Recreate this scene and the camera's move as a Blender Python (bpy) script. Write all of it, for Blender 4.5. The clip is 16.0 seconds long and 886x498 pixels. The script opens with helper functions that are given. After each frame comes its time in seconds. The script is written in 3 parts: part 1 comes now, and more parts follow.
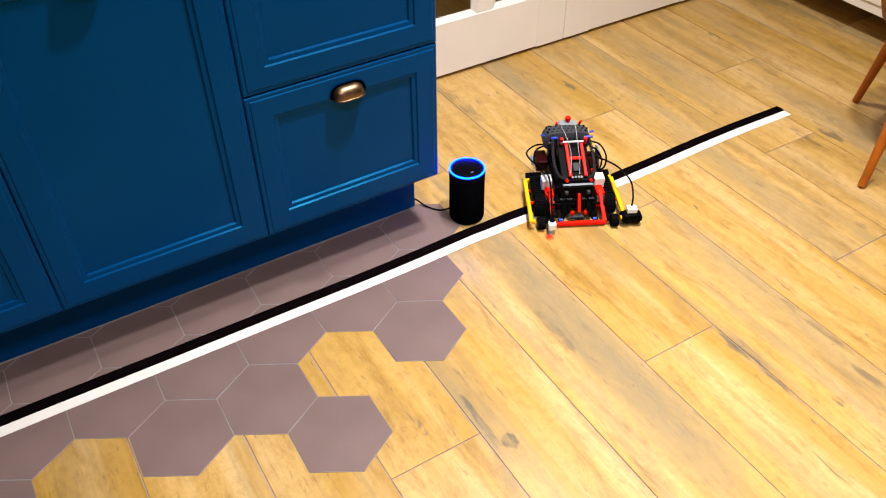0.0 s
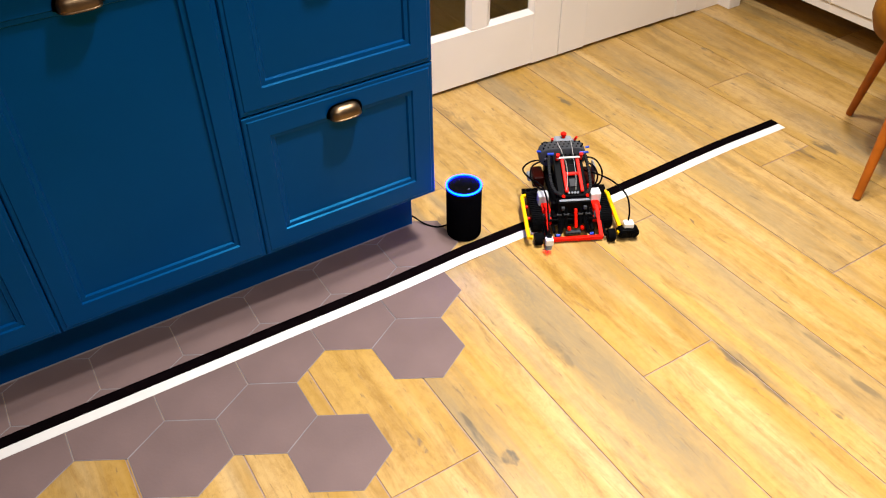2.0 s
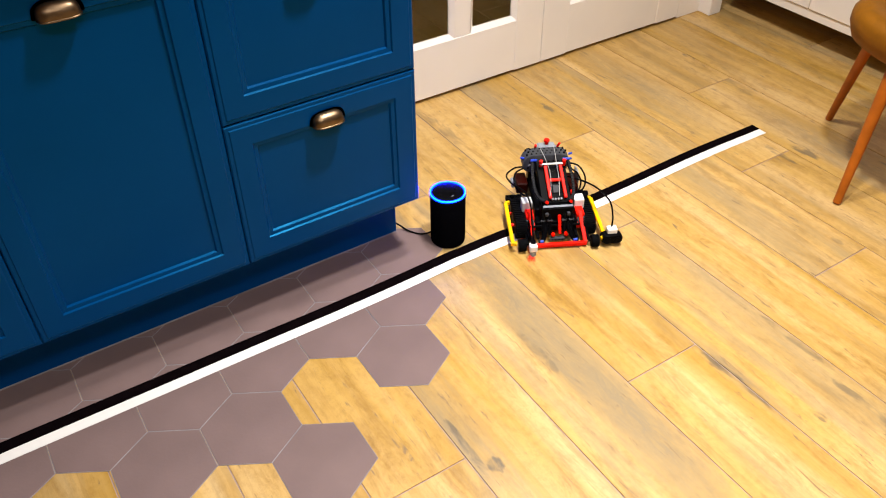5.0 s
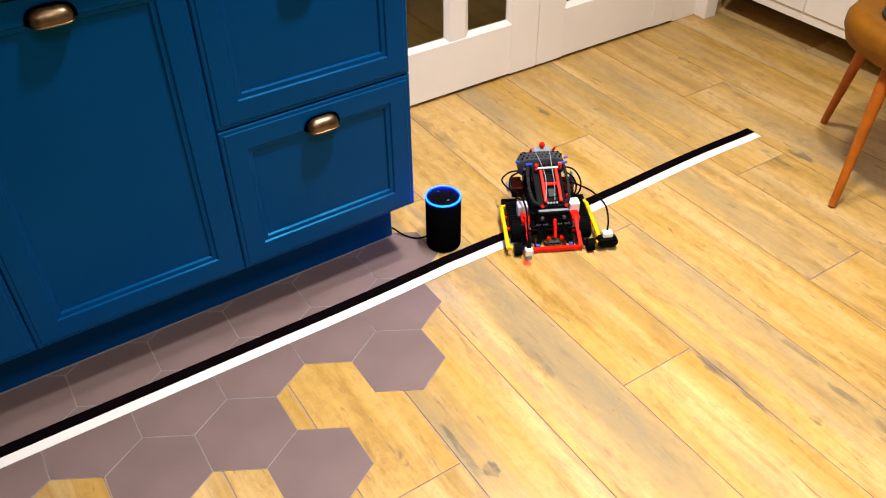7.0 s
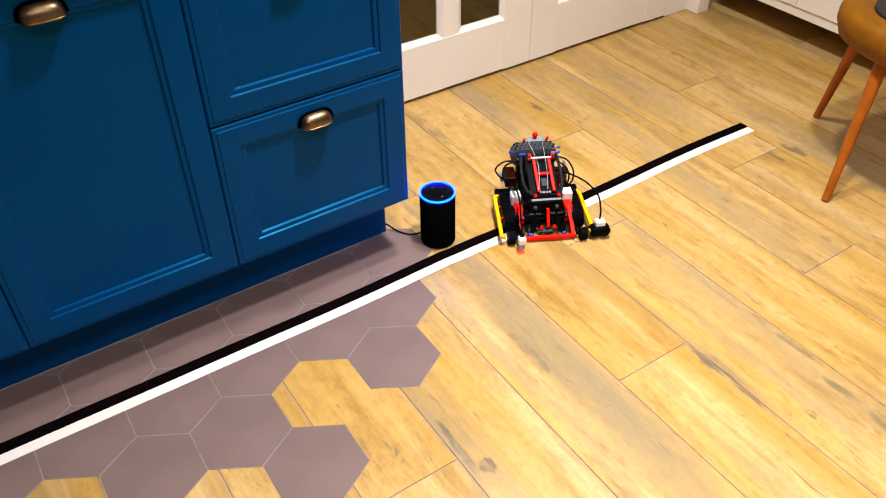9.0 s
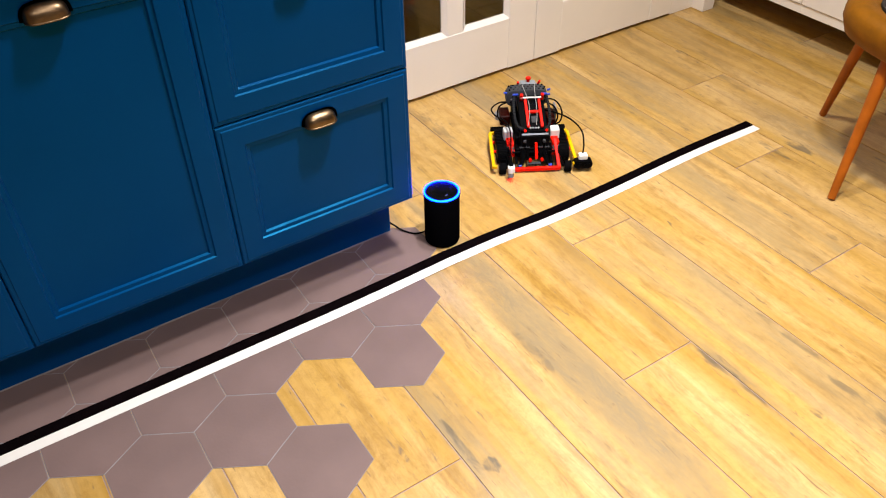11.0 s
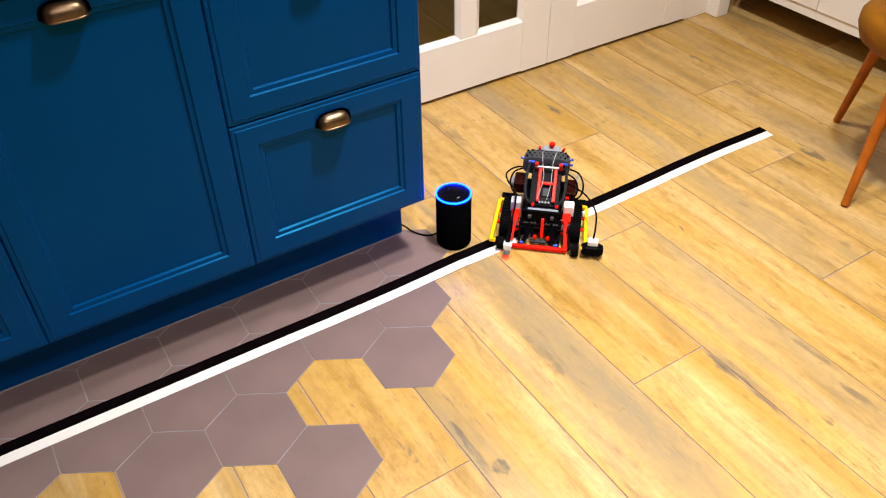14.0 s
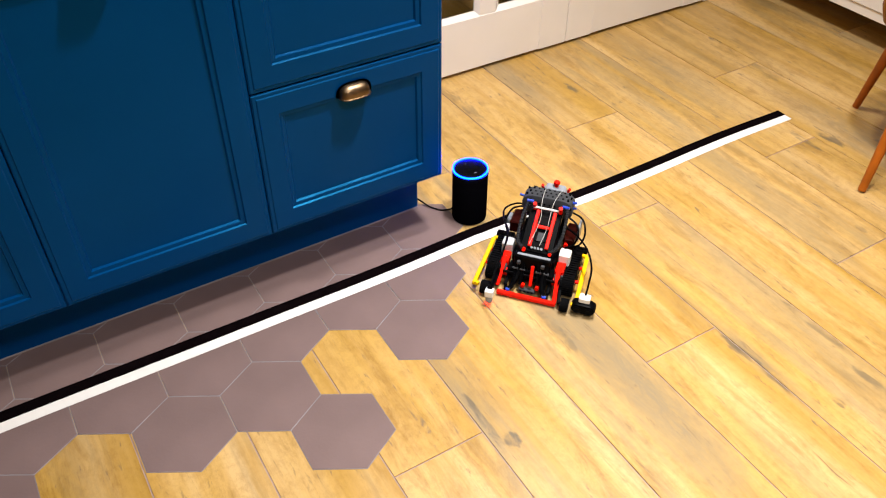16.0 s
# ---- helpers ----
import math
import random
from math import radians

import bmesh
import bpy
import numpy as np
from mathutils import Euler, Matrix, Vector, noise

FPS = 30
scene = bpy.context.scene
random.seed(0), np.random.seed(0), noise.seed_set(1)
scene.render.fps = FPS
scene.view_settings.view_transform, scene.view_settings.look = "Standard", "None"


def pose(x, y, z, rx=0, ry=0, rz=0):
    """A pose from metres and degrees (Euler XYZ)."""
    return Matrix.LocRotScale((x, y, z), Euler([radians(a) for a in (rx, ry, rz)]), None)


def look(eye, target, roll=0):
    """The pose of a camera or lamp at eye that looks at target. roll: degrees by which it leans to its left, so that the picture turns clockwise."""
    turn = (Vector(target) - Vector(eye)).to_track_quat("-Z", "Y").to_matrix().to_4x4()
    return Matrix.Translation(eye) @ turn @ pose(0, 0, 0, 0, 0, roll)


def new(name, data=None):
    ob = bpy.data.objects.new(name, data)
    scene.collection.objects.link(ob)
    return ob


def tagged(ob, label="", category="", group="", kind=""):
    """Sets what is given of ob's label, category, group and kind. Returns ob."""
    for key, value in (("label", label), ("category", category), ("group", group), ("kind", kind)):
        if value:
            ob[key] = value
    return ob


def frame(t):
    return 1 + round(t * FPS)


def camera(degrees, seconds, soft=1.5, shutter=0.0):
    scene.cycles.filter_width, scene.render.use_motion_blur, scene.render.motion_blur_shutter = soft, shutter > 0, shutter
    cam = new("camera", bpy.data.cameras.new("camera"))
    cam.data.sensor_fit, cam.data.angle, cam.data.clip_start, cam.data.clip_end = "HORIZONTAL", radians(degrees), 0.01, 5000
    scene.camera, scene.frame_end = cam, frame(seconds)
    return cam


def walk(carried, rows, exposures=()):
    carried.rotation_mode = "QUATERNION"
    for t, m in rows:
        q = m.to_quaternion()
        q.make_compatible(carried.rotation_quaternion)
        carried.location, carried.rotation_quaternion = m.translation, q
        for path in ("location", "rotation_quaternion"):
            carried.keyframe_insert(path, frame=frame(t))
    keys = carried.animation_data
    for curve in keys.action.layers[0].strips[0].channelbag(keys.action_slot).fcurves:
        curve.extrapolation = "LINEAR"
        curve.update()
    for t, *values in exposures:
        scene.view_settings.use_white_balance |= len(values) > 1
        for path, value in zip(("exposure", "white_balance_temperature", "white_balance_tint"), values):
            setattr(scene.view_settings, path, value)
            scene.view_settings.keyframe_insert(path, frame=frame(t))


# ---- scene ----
cam = camera(57.1, 16.0, soft=1.15, shutter=0.3)

PATH = [
    (0, (-0.798, -1.351, 1.313), (-0.029, -0.064, -0.012), -0.6),
    (0.5, (-0.798, -1.349, 1.317), (-0.023, -0.058, 0.001), -0.7),
    (1, (-0.794, -1.351, 1.318), (-0.012, -0.064, 0.002), -0.7),
    (1.5, (-0.794, -1.351, 1.318), (-0.005, -0.059, 0.01), -0.7),
    (2, (-0.798, -1.351, 1.32), (-0.012, -0.048, 0.023), -1.1),
    (2.5, (-0.797, -1.351, 1.319), (-0.01, -0.048, 0.022), -1.2),
    (3, (-0.795, -1.351, 1.32), (-0.004, -0.046, 0.027), -1.2),
    (3.5, (-0.794, -1.356, 1.326), (0.009, -0.047, 0.044), -1.2),
    (4, (-0.795, -1.353, 1.32), (0.015, -0.055, 0.032), -0.9),
    (6.5, (-0.792, -1.351, 1.323), (0.037, -0.059, 0.041), -0.7),
    (7, (-0.789, -1.352, 1.323), (0.04, -0.059, 0.043), -0.7),
    (7.5, (-0.79, -1.35, 1.321), (0.041, -0.061, 0.038), -0.6),
    (8, (-0.787, -1.349, 1.32), (0.042, -0.065, 0.03), -0.7),
    (8.5, (-0.788, -1.346, 1.321), (0.045, -0.069, 0.025), -0.6),
    (9, (-0.791, -1.347, 1.319), (0.05, -0.068, 0.032), -0.6),
    (11.5, (-0.787, -1.348, 1.319), (0.039, -0.062, 0.03), -1.0),
    (12, (-0.788, -1.349, 1.32), (0.038, -0.058, 0.035), -1.0),
    (12.5, (-0.791, -1.351, 1.322), (0.035, -0.053, 0.043), -0.9),
    (13, (-0.792, -1.35, 1.322), (0.031, -0.049, 0.045), -0.8),
    (13.5, (-0.79, -1.351, 1.321), (0.025, -0.051, 0.039), -0.8),
    (14, (-0.793, -1.351, 1.318), (0.018, -0.047, 0.036), -0.9),
    (14.5, (-0.796, -1.354, 1.318), (0.006, -0.046, 0.036), -0.9),
    (15, (-0.802, -1.353, 1.317), (0.003, -0.045, 0.036), -0.6),
    (15.5, (-0.81, -1.349, 1.316), (-0.007, -0.048, 0.026), -0.1),
    (16, (-0.819, -1.351, 1.309), (-0.037, -0.065, -0.008), 0.2),
]
walk(cam, [(t, look(eye, aim, roll)) for t, eye, aim, roll in PATH])

# ---- light ----
world = bpy.data.worlds.new("world")
scene.world = world
world.use_nodes = True
world.node_tree.nodes["Background"].inputs["Color"].default_value = (0.9, 0.85, 0.75, 1)
world.node_tree.nodes["Background"].inputs["Strength"].default_value = 0.02
scene.view_settings.exposure = 0.0

CEIL = 2.6


def downlight(x, y, power, size=0.16, spread=125):
    d = bpy.data.lights.new("downlight", "AREA")
    d.shape, d.size, d.energy, d.color = "DISK", size, power, (1.0, 0.965, 0.93)
    d.spread = radians(spread)
    ob = new("downlight_lamp", d)
    ob.matrix_world = pose(x, y, CEIL - 0.02)
    return ob


for lx, ly, lp, size, sp in ((-1.30, -1.75, 11, 0.50, 110), (-0.52, -1.85, 22, 0.50, 103), (-0.10, -2.00, 7, 0.50, 98), (0.28, -0.60, 24.0, 0.17, 102), (0.43, -0.08, 14, 0.15, 97)):
    downlight(lx, ly, lp, size, sp)


# ---- materials ----
def mat(name, color, rough=0.5, metal=0.0, vary=0.12, scale=12.0, bump=0.0, bump_scale=60.0, spec=0.3, emit=None, coat=0.0):
    m = bpy.data.materials.new(name)
    m.use_nodes = True
    nt = m.node_tree
    b = nt.nodes["Principled BSDF"]
    b.inputs["Roughness"].default_value = rough
    b.inputs["Metallic"].default_value = metal
    b.inputs["Specular IOR Level"].default_value = spec
    b.inputs["Coat Weight"].default_value = coat
    b.inputs["Base Color"].default_value = (*color, 1)
    if vary:
        tc = nt.nodes.new("ShaderNodeTexCoord")
        n = nt.nodes.new("ShaderNodeTexNoise")
        n.inputs["Scale"].default_value = scale
        n.inputs["Detail"].default_value = 6
        nt.links.new(tc.outputs["Object"], n.inputs["Vector"])
        r = nt.nodes.new("ShaderNodeValToRGB")
        r.color_ramp.elements[0].position, r.color_ramp.elements[1].position = 0.3, 0.7
        r.color_ramp.elements[0].color = (*[c * (1 - vary) for c in color], 1)
        r.color_ramp.elements[1].color = (*[min(1, c * (1 + vary)) for c in color], 1)
        nt.links.new(n.outputs["Fac"], r.inputs["Fac"])
        nt.links.new(r.outputs["Color"], b.inputs["Base Color"])
        rr = nt.nodes.new("ShaderNodeMapRange")
        rr.inputs["To Min"].default_value, rr.inputs["To Max"].default_value = max(0.02, rough - 0.08), min(1, rough + 0.08)
        nt.links.new(n.outputs["Fac"], rr.inputs["Value"])
        nt.links.new(rr.outputs["Result"], b.inputs["Roughness"])
        if bump:
            n2 = nt.nodes.new("ShaderNodeTexNoise")
            n2.inputs["Scale"].default_value = bump_scale
            n2.inputs["Detail"].default_value = 4
            nt.links.new(tc.outputs["Object"], n2.inputs["Vector"])
            bp = nt.nodes.new("ShaderNodeBump")
            bp.inputs["Strength"].default_value = bump
            bp.inputs["Distance"].default_value = 0.002
            nt.links.new(n2.outputs["Fac"], bp.inputs["Height"])
            nt.links.new(bp.outputs["Normal"], b.inputs["Normal"])
    if emit:
        b.inputs["Emission Color"].default_value = (*emit[:3], 1)
        b.inputs["Emission Strength"].default_value = emit[3]
    return m


def wood_tile(name):
    """Wood-look porcelain: long grain, yellow to grey-brown drifts, dark flecks, a few knots."""
    m = bpy.data.materials.new(name)
    m.use_nodes = True
    nt = m.node_tree
    N, L = nt.nodes.new, nt.links.new
    b = nt.nodes["Principled BSDF"]
    tc, info, geo = N("ShaderNodeTexCoord"), N("ShaderNodeObjectInfo"), N("ShaderNodeNewGeometry")

    def maths(op, a, c, clamp=False):
        n = N("ShaderNodeMath")
        n.operation, n.use_clamp = op, clamp
        for k, v in enumerate((a, c)):
            if isinstance(v, (int, float)):
                n.inputs[k].default_value = v
            else:
                L(v, n.inputs[k])
        return n.outputs[0]

    shift = N("ShaderNodeVectorMath")
    shift.operation = "MULTIPLY_ADD"
    comb = N("ShaderNodeCombineXYZ")
    for k in range(3):
        L(info.outputs["Random"], comb.inputs[k])
    L(comb.outputs[0], shift.inputs[0])
    shift.inputs[1].default_value = (37.0, 91.0, 53.0)
    L(tc.outputs["Object"], shift.inputs[2])

    def grain(sx, sy, detail, dist=0.0, rough=0.55):
        mp = N("ShaderNodeMapping")
        mp.inputs["Scale"].default_value = (sx, sy, 1)
        L(shift.outputs[0], mp.inputs["Vector"])
        n = N("ShaderNodeTexNoise")
        n.inputs["Scale"].default_value = 1
        n.inputs["Detail"].default_value = detail
        n.inputs["Roughness"].default_value = rough
        n.inputs["Distortion"].default_value = dist
        L(mp.outputs[0], n.inputs["Vector"])
        return n.outputs["Fac"]

    def ramp(fac, stops):
        r = N("ShaderNodeValToRGB")
        while len(r.color_ramp.elements) < len(stops):
            r.color_ramp.elements.new(0.5)
        for e, (p, c) in zip(r.color_ramp.elements, stops):
            e.position, e.color = p, (*c, 1)
        L(fac, r.inputs["Fac"])
        return r.outputs["Color"]

    def mix(fac, a, c, kind="MIX"):
        n = N("ShaderNodeMix")
        n.data_type, n.blend_type = "RGBA", kind
        if isinstance(fac, (int, float)):
            n.inputs[0].default_value = fac
        else:
            L(fac, n.inputs[0])
        for k, v in ((6, a), (7, c)):
            if isinstance(v, tuple):
                n.inputs[k].default_value = (*v, 1)
            else:
                L(v, n.inputs[k])
        return n.outputs[2]

    base = ramp(grain(9, 0.8, 6, 0.45), [(0.36, WOOD[0]), (0.50, WOOD[1]), (0.64, WOOD[2])])
    fine = ramp(grain(110, 6.0, 7, 0.25, 0.72), [(0.34, (0.72, 0.64, 0.54)), (0.50, (0.99, 0.98, 0.97)), (0.8, (1.0, 1.0, 1.0))])
    col = mix(0.45, base, fine, "MULTIPLY")
    mottle = ramp(grain(48, 34, 8, 0.2, 0.85), [(0.36, (0.76, 0.72, 0.66)), (0.54, (1, 1, 1))])
    col = mix(0.8, col, mottle, "MULTIPLY")
    blotch = ramp(grain(20, 4.5, 7, 0.5, 0.72), [(0.36, (0.66, 0.60, 0.46)), (0.49, (0.96, 0.95, 0.92)), (0.60, (1.0, 1.0, 1.0))])
    col = mix(0.9, col, blotch, "MULTIPLY")
    # soft orange-brown bands along the grain
    band = maths("MULTIPLY", maths("SUBTRACT", grain(15, 0.8, 6, 0.5, 0.6), 0.50, True), 7.0, True)
    band = maths("MULTIPLY", band, maths("ADD", 0.15, maths("MULTIPLY", grain(85, 5, 6, 0.6, 0.75), 1.1)), True)
    col = mix(maths("MULTIPLY", band, 0.70), col, WOOD[3])
    # grey weathering, stronger on some planks than on others
    drift = maths("ADD", grain(9, 0.9, 7, 0.5, 0.62), maths("MULTIPLY", maths("SUBTRACT", info.outputs["Random"], 0.5), 0.10))
    grey = maths("MULTIPLY", maths("SUBTRACT", drift, 0.515, True), 7.0, True)
    grey = maths("MULTIPLY", grey, maths("ADD", -0.10, maths("MULTIPLY", grain(75, 10, 7, 0.5, 0.8), 1.6)), True)
    col = mix(maths("MULTIPLY", grey, 0.75), col, WOOD[4])
    # broad grey clouds in single planks
    cloud = maths("MULTIPLY", maths("SUBTRACT", grain(46, 13, 8, 1.2, 0.85), 0.28, True), 4.2)
    for kx, ky, rx, ry, amount in CLOUDS:
        off = N("ShaderNodeVectorMath")
        off.operation = "SUBTRACT"
        L(geo.outputs["Position"], off.inputs[0])
        off.inputs[1].default_value = (kx, ky, 0)
        sq = N("ShaderNodeVectorMath")
        sq.operation = "MULTIPLY"
        L(off.outputs[0], sq.inputs[0])
        sq.inputs[1].default_value = (1 / rx, 1 / ry, 0)
        far = N("ShaderNodeVectorMath")
        far.operation = "LENGTH"
        L(sq.outputs[0], far.inputs[0])
        soft_edge = maths("SUBTRACT", 1.0, far.outputs["Value"], True)
        col = mix(maths("MULTIPLY", maths("MULTIPLY", soft_edge, cloud), amount * 0.85, True), col, (0.265, 0.195, 0.105))
    fleck = maths("MULTIPLY", maths("SUBTRACT", grain(75, 12, 6, 0.5, 0.66), 0.605, True), 12.0, True)
    col = mix(maths("MULTIPLY", fleck, 0.85), col, (0.20, 0.13, 0.065))
    # knots with a grey heart
    rough_edge = grain(40, 14, 4, 0.6)
    for kx, ky, rx, ry, amount in KNOTS:
        d = N("ShaderNodeVectorMath")
        d.operation = "SUBTRACT"
        L(geo.outputs["Position"], d.inputs[0])
        d.inputs[1].default_value = (kx, ky, 0)
        sc = N("ShaderNodeVectorMath")
        sc.operation = "MULTIPLY"
        L(d.outputs[0], sc.inputs[0])
        sc.inputs[1].default_value = (1 / rx, 1 / ry, 0)
        ln = N("ShaderNodeVectorMath")
        ln.operation = "LENGTH"
        L(sc.outputs[0], ln.inputs[0])
        f = maths("SUBTRACT", maths("ADD", 0.2, maths("MULTIPLY", rough_edge, 1.5)), ln.outputs["Value"], True)
        f = maths("MULTIPLY", maths("MULTIPLY", f, 3.5, True), maths("MULTIPLY", maths("MULTIPLY", maths("SUBTRACT", rough_edge, 0.37), 4.5, True), amount), True)
        col = mix(f, col, (0.095, 0.078, 0.058))
    tint = ramp(info.outputs["Random"], [(0.0, (0.87, 0.865, 0.86)), (0.5, (0.96, 0.955, 0.95)), (1.0, (1.0, 1.0, 1.0))])
    col = mix(1.0, col, tint, "MULTIPLY")
    L(col, b.inputs["Base Color"])
    rr = N("ShaderNodeMapRange")
    rr.inputs["To Min"].default_value, rr.inputs["To Max"].default_value = 0.30, 0.48
    L(grain(20, 4, 4), rr.inputs["Value"])
    L(rr.outputs[0], b.inputs["Roughness"])
    bp = N("ShaderNodeBump")
    bp.inputs["Strength"].default_value, bp.inputs["Distance"].default_value = 0.25, 0.001
    L(grain(90, 3.0, 6, 0.5, 0.7), bp.inputs["Height"])
    L(bp.outputs[0], b.inputs["Normal"])
    return m


WOOD = ((0.505, 0.298, 0.058), (0.582, 0.366, 0.117), (0.634, 0.424, 0.180), (0.40, 0.215, 0.030), (0.26, 0.198, 0.110))
KNOTS = ((1.330, 0.379, 0.016, 0.034, 0.75), (0.701, 0.367, 0.015, 0.030, 0.75), (-0.216, -0.620, 0.018, 0.022, 0.8),
         (-0.240, -0.560, 0.010, 0.090, 0.7), (1.172, -0.230, 0.020, 0.05, 0.7), (1.10, -0.20, 0.012, 0.07, 0.6), (0.90, -0.55, 0.010, 0.02, 0.6),
         (0.36, 0.45, 0.020, 0.12, 0.45), (0.335, -0.72, 0.010, 0.10, 0.5), (1.313, 0.128, 0.03, 0.08, 0.45),
         (0.527, -0.713, 0.01, 0.11, 0.55), (0.501, -0.949, 0.018, 0.1, 0.55), (0.334, -0.7, 0.009, 0.1, 0.6), (0.399, -0.882, 0.01, 0.018, 0.6), (0.393, -0.687, 0.008, 0.022, 0.55), (0.032, -0.435, 0.014, 0.07, 0.4))
CLOUDS = ((0.085, -0.27, 0.075, 0.36, 1.1), (0.090, -0.66, 0.060, 0.34, 1.2), (0.045, -0.47, 0.035, 0.30, 1.0), (-0.245, -0.55, 0.02, 0.16, 1.2), (0.52, -0.42, 0.07, 0.4, 0.5),
          (0.27, -0.30, 0.07, 0.16, 0.5), (0.345, -0.70, 0.03, 0.26, 0.9), (1.05, 0.30, 0.09, 0.5, 0.8), (0.60, 0.55, 0.08, 0.4, 0.6), (1.25, -0.25, 0.09, 0.4, 0.8))
M_WOOD = wood_tile("wood_look_porcelain")
M_HEX = mat("mauve_stoneware", (0.170, 0.114, 0.108), 0.55, vary=0.10, scale=7, bump=0.15, bump_scale=180)
M_GROUT = mat("grey_grout", (0.225, 0.20, 0.21), 0.9, vary=0.4, scale=6, bump=0.3)
M_PLANKGROUT = mat("brown_grout", (0.32, 0.23, 0.205), 0.9, vary=0.15, scale=40)
M_BLUE = mat("blue_paint", (0.0, 0.042, 0.172), 0.32, vary=0.05, scale=5, bump=0.03, bump_scale=220, spec=0.30)
M_BLUE.node_tree.nodes["Principled BSDF"].inputs["Specular Tint"].default_value = (0.03, 0.55, 1.0, 1)
M_BRONZE = mat("aged_bronze", (0.19, 0.128, 0.075), 0.36, metal=1.0, vary=0.25, scale=60, bump=0.1)
M_BLACKTAPE = mat("black_tape", (0.003, 0.0018, 0.0022), 0.55, vary=0.3, scale=30, bump=0.2, spec=0.0)
M_WHITETAPE = mat("white_tape", (0.77, 0.745, 0.72), 0.5, vary=0.03, scale=30, bump=0.1)
M_WHITE = mat("white_lacquer", (0.90, 0.86, 0.81), 0.38, vary=0.03, scale=4)
M_WALL = mat("wall_paint", (0.56, 0.51, 0.43), 0.85, vary=0.04, scale=5, bump=0.1, bump_scale=150)
# near-black colour in place of the shade under the white cabinets
M_RECESS_SHADE = mat("recess_shade", (0.02, 0.014, 0.008), 0.7, vary=0.2, spec=0.1)
M_OAK = mat("oiled_oak", (0.45, 0.25, 0.09), 0.5, vary=0.25, scale=14, bump=0.1)
M_LEG = mat("orange_stained_wood", (0.36, 0.090, 0.004), 0.45, vary=0.2, scale=20, bump=0.1)
M_TAN = mat("tan_leather", (0.20, 0.073, 0.002), 0.55, vary=0.15, scale=40, bump=0.25, bump_scale=300, spec=0.15)
M_PAD = mat("dark_upholstery", (0.02, 0.017, 0.015), 0.8, vary=0.3, scale=80, bump=0.4, bump_scale=400)
M_CLOTH = mat("black_mesh_cloth", (0.002, 0.002, 0.003), 0.8, vary=0.3, scale=300, bump=0.5, bump_scale=900, spec=0.0)
M_BLACK = mat("black_plastic", (0.002, 0.002, 0.0025), 0.35, vary=0.2, scale=60, spec=0.025)
M_RUBBER = mat("black_rubber", (0.0035, 0.0035, 0.004), 0.7, vary=0.3, scale=80, bump=0.2, spec=0.015)
M_DGREY = mat("dark_grey_plastic", (0.046, 0.048, 0.054), 0.5, vary=0.15, scale=60, spec=0.10)
M_BELT = mat("black_ribbed_rubber", (0.016, 0.0168, 0.019), 0.55, vary=0.25, scale=60, spec=0.10)
M_LGREY = mat("pale_grey_plastic", (0.50, 0.51, 0.52), 0.4, vary=0.08, scale=60)
M_GREY = mat("grey_plastic", (0.25, 0.27, 0.31), 0.4, vary=0.1, scale=60)
M_RED = mat("red_plastic", (0.80, 0.010, 0.003), 0.35, vary=0.08, scale=60, spec=0.1)
M_DRED = mat("dark_red_plastic", (0.022, 0.002, 0.001), 0.35, vary=0.2, scale=60, spec=0.06)
M_YELLOW = mat("yellow_plastic", (0.85, 0.49, 0.003), 0.35, vary=0.06, scale=60, spec=0.15)
M_PWHITE = mat("white_plastic", (0.80, 0.80, 0.80), 0.35, vary=0.04, scale=60)
M_PBLUE = mat("blue_plastic", (0.02, 0.06, 0.50), 0.3, vary=0.08, scale=60)
M_STRING = mat("grey_string", (0.45, 0.44, 0.42), 0.8, vary=0.1)
M_LED = mat("blue_light_ring", (0.01, 0.05, 0.3), 0.4, vary=0, emit=(0.0, 0.0040, 1.0, 40.0))
M_CYAN = mat("cyan_light_ring", (0.01, 0.2, 0.3), 0.4, vary=0, emit=(0.0, 0.0040, 1.0, 170.0))
M_REDLED = mat("red_sensor_light", (0.5, 0.01, 0.01), 0.4, vary=0, emit=(1.0, 0.008, 0.02, 900.0))


def glass():
    m = bpy.data.materials.new("window_glass")
    m.use_nodes = True
    b = m.node_tree.nodes["Principled BSDF"]
    b.inputs["Base Color"].default_value = (0.75, 0.72, 0.62, 1)
    b.inputs["Roughness"].default_value = 0.06
    b.inputs["Transmission Weight"].default_value = 1.0
    b.inputs["IOR"].default_value = 1.45
    return m


M_GLASS = glass()


# ---- mesh helpers ----
def box(bm, x0, x1, y0, y1, z0, z1, bevel=0.0, m=None, seg=1):
    r = bmesh.ops.create_cube(bm, size=1.0, matrix=Matrix.Translation(((x0 + x1) / 2, (y0 + y1) / 2, (z0 + z1) / 2)) @ Matrix.Diagonal((x1 - x0, y1 - y0, z1 - z0, 1)))
    vs = r["verts"]
    if bevel:
        es = list({e for v in vs for e in v.link_edges})
        out = bmesh.ops.bevel(bm, geom=es, offset=bevel, segments=seg, affect="EDGES", profile=0.6)
        vs = list({v for f in out["faces"] for v in f.verts} | {v for v in vs if v.is_valid})
    if m is not None:
        bmesh.ops.transform(bm, matrix=m, verts=vs)
    return bm


def cyl(bm, p, q, r, r2=None, n=20, caps=True):
    """A cylinder or cone from p to q."""
    p, q = Vector(p), Vector(q)
    d = q - p
    mtx = Matrix.Translation((p + q) / 2) @ d.to_track_quat("Z", "Y").to_matrix().to_4x4()
    bmesh.ops.create_cone(bm, cap_ends=caps, segments=n, radius1=r, radius2=r if r2 is None else r2, depth=d.length, matrix=mtx)
    return bm


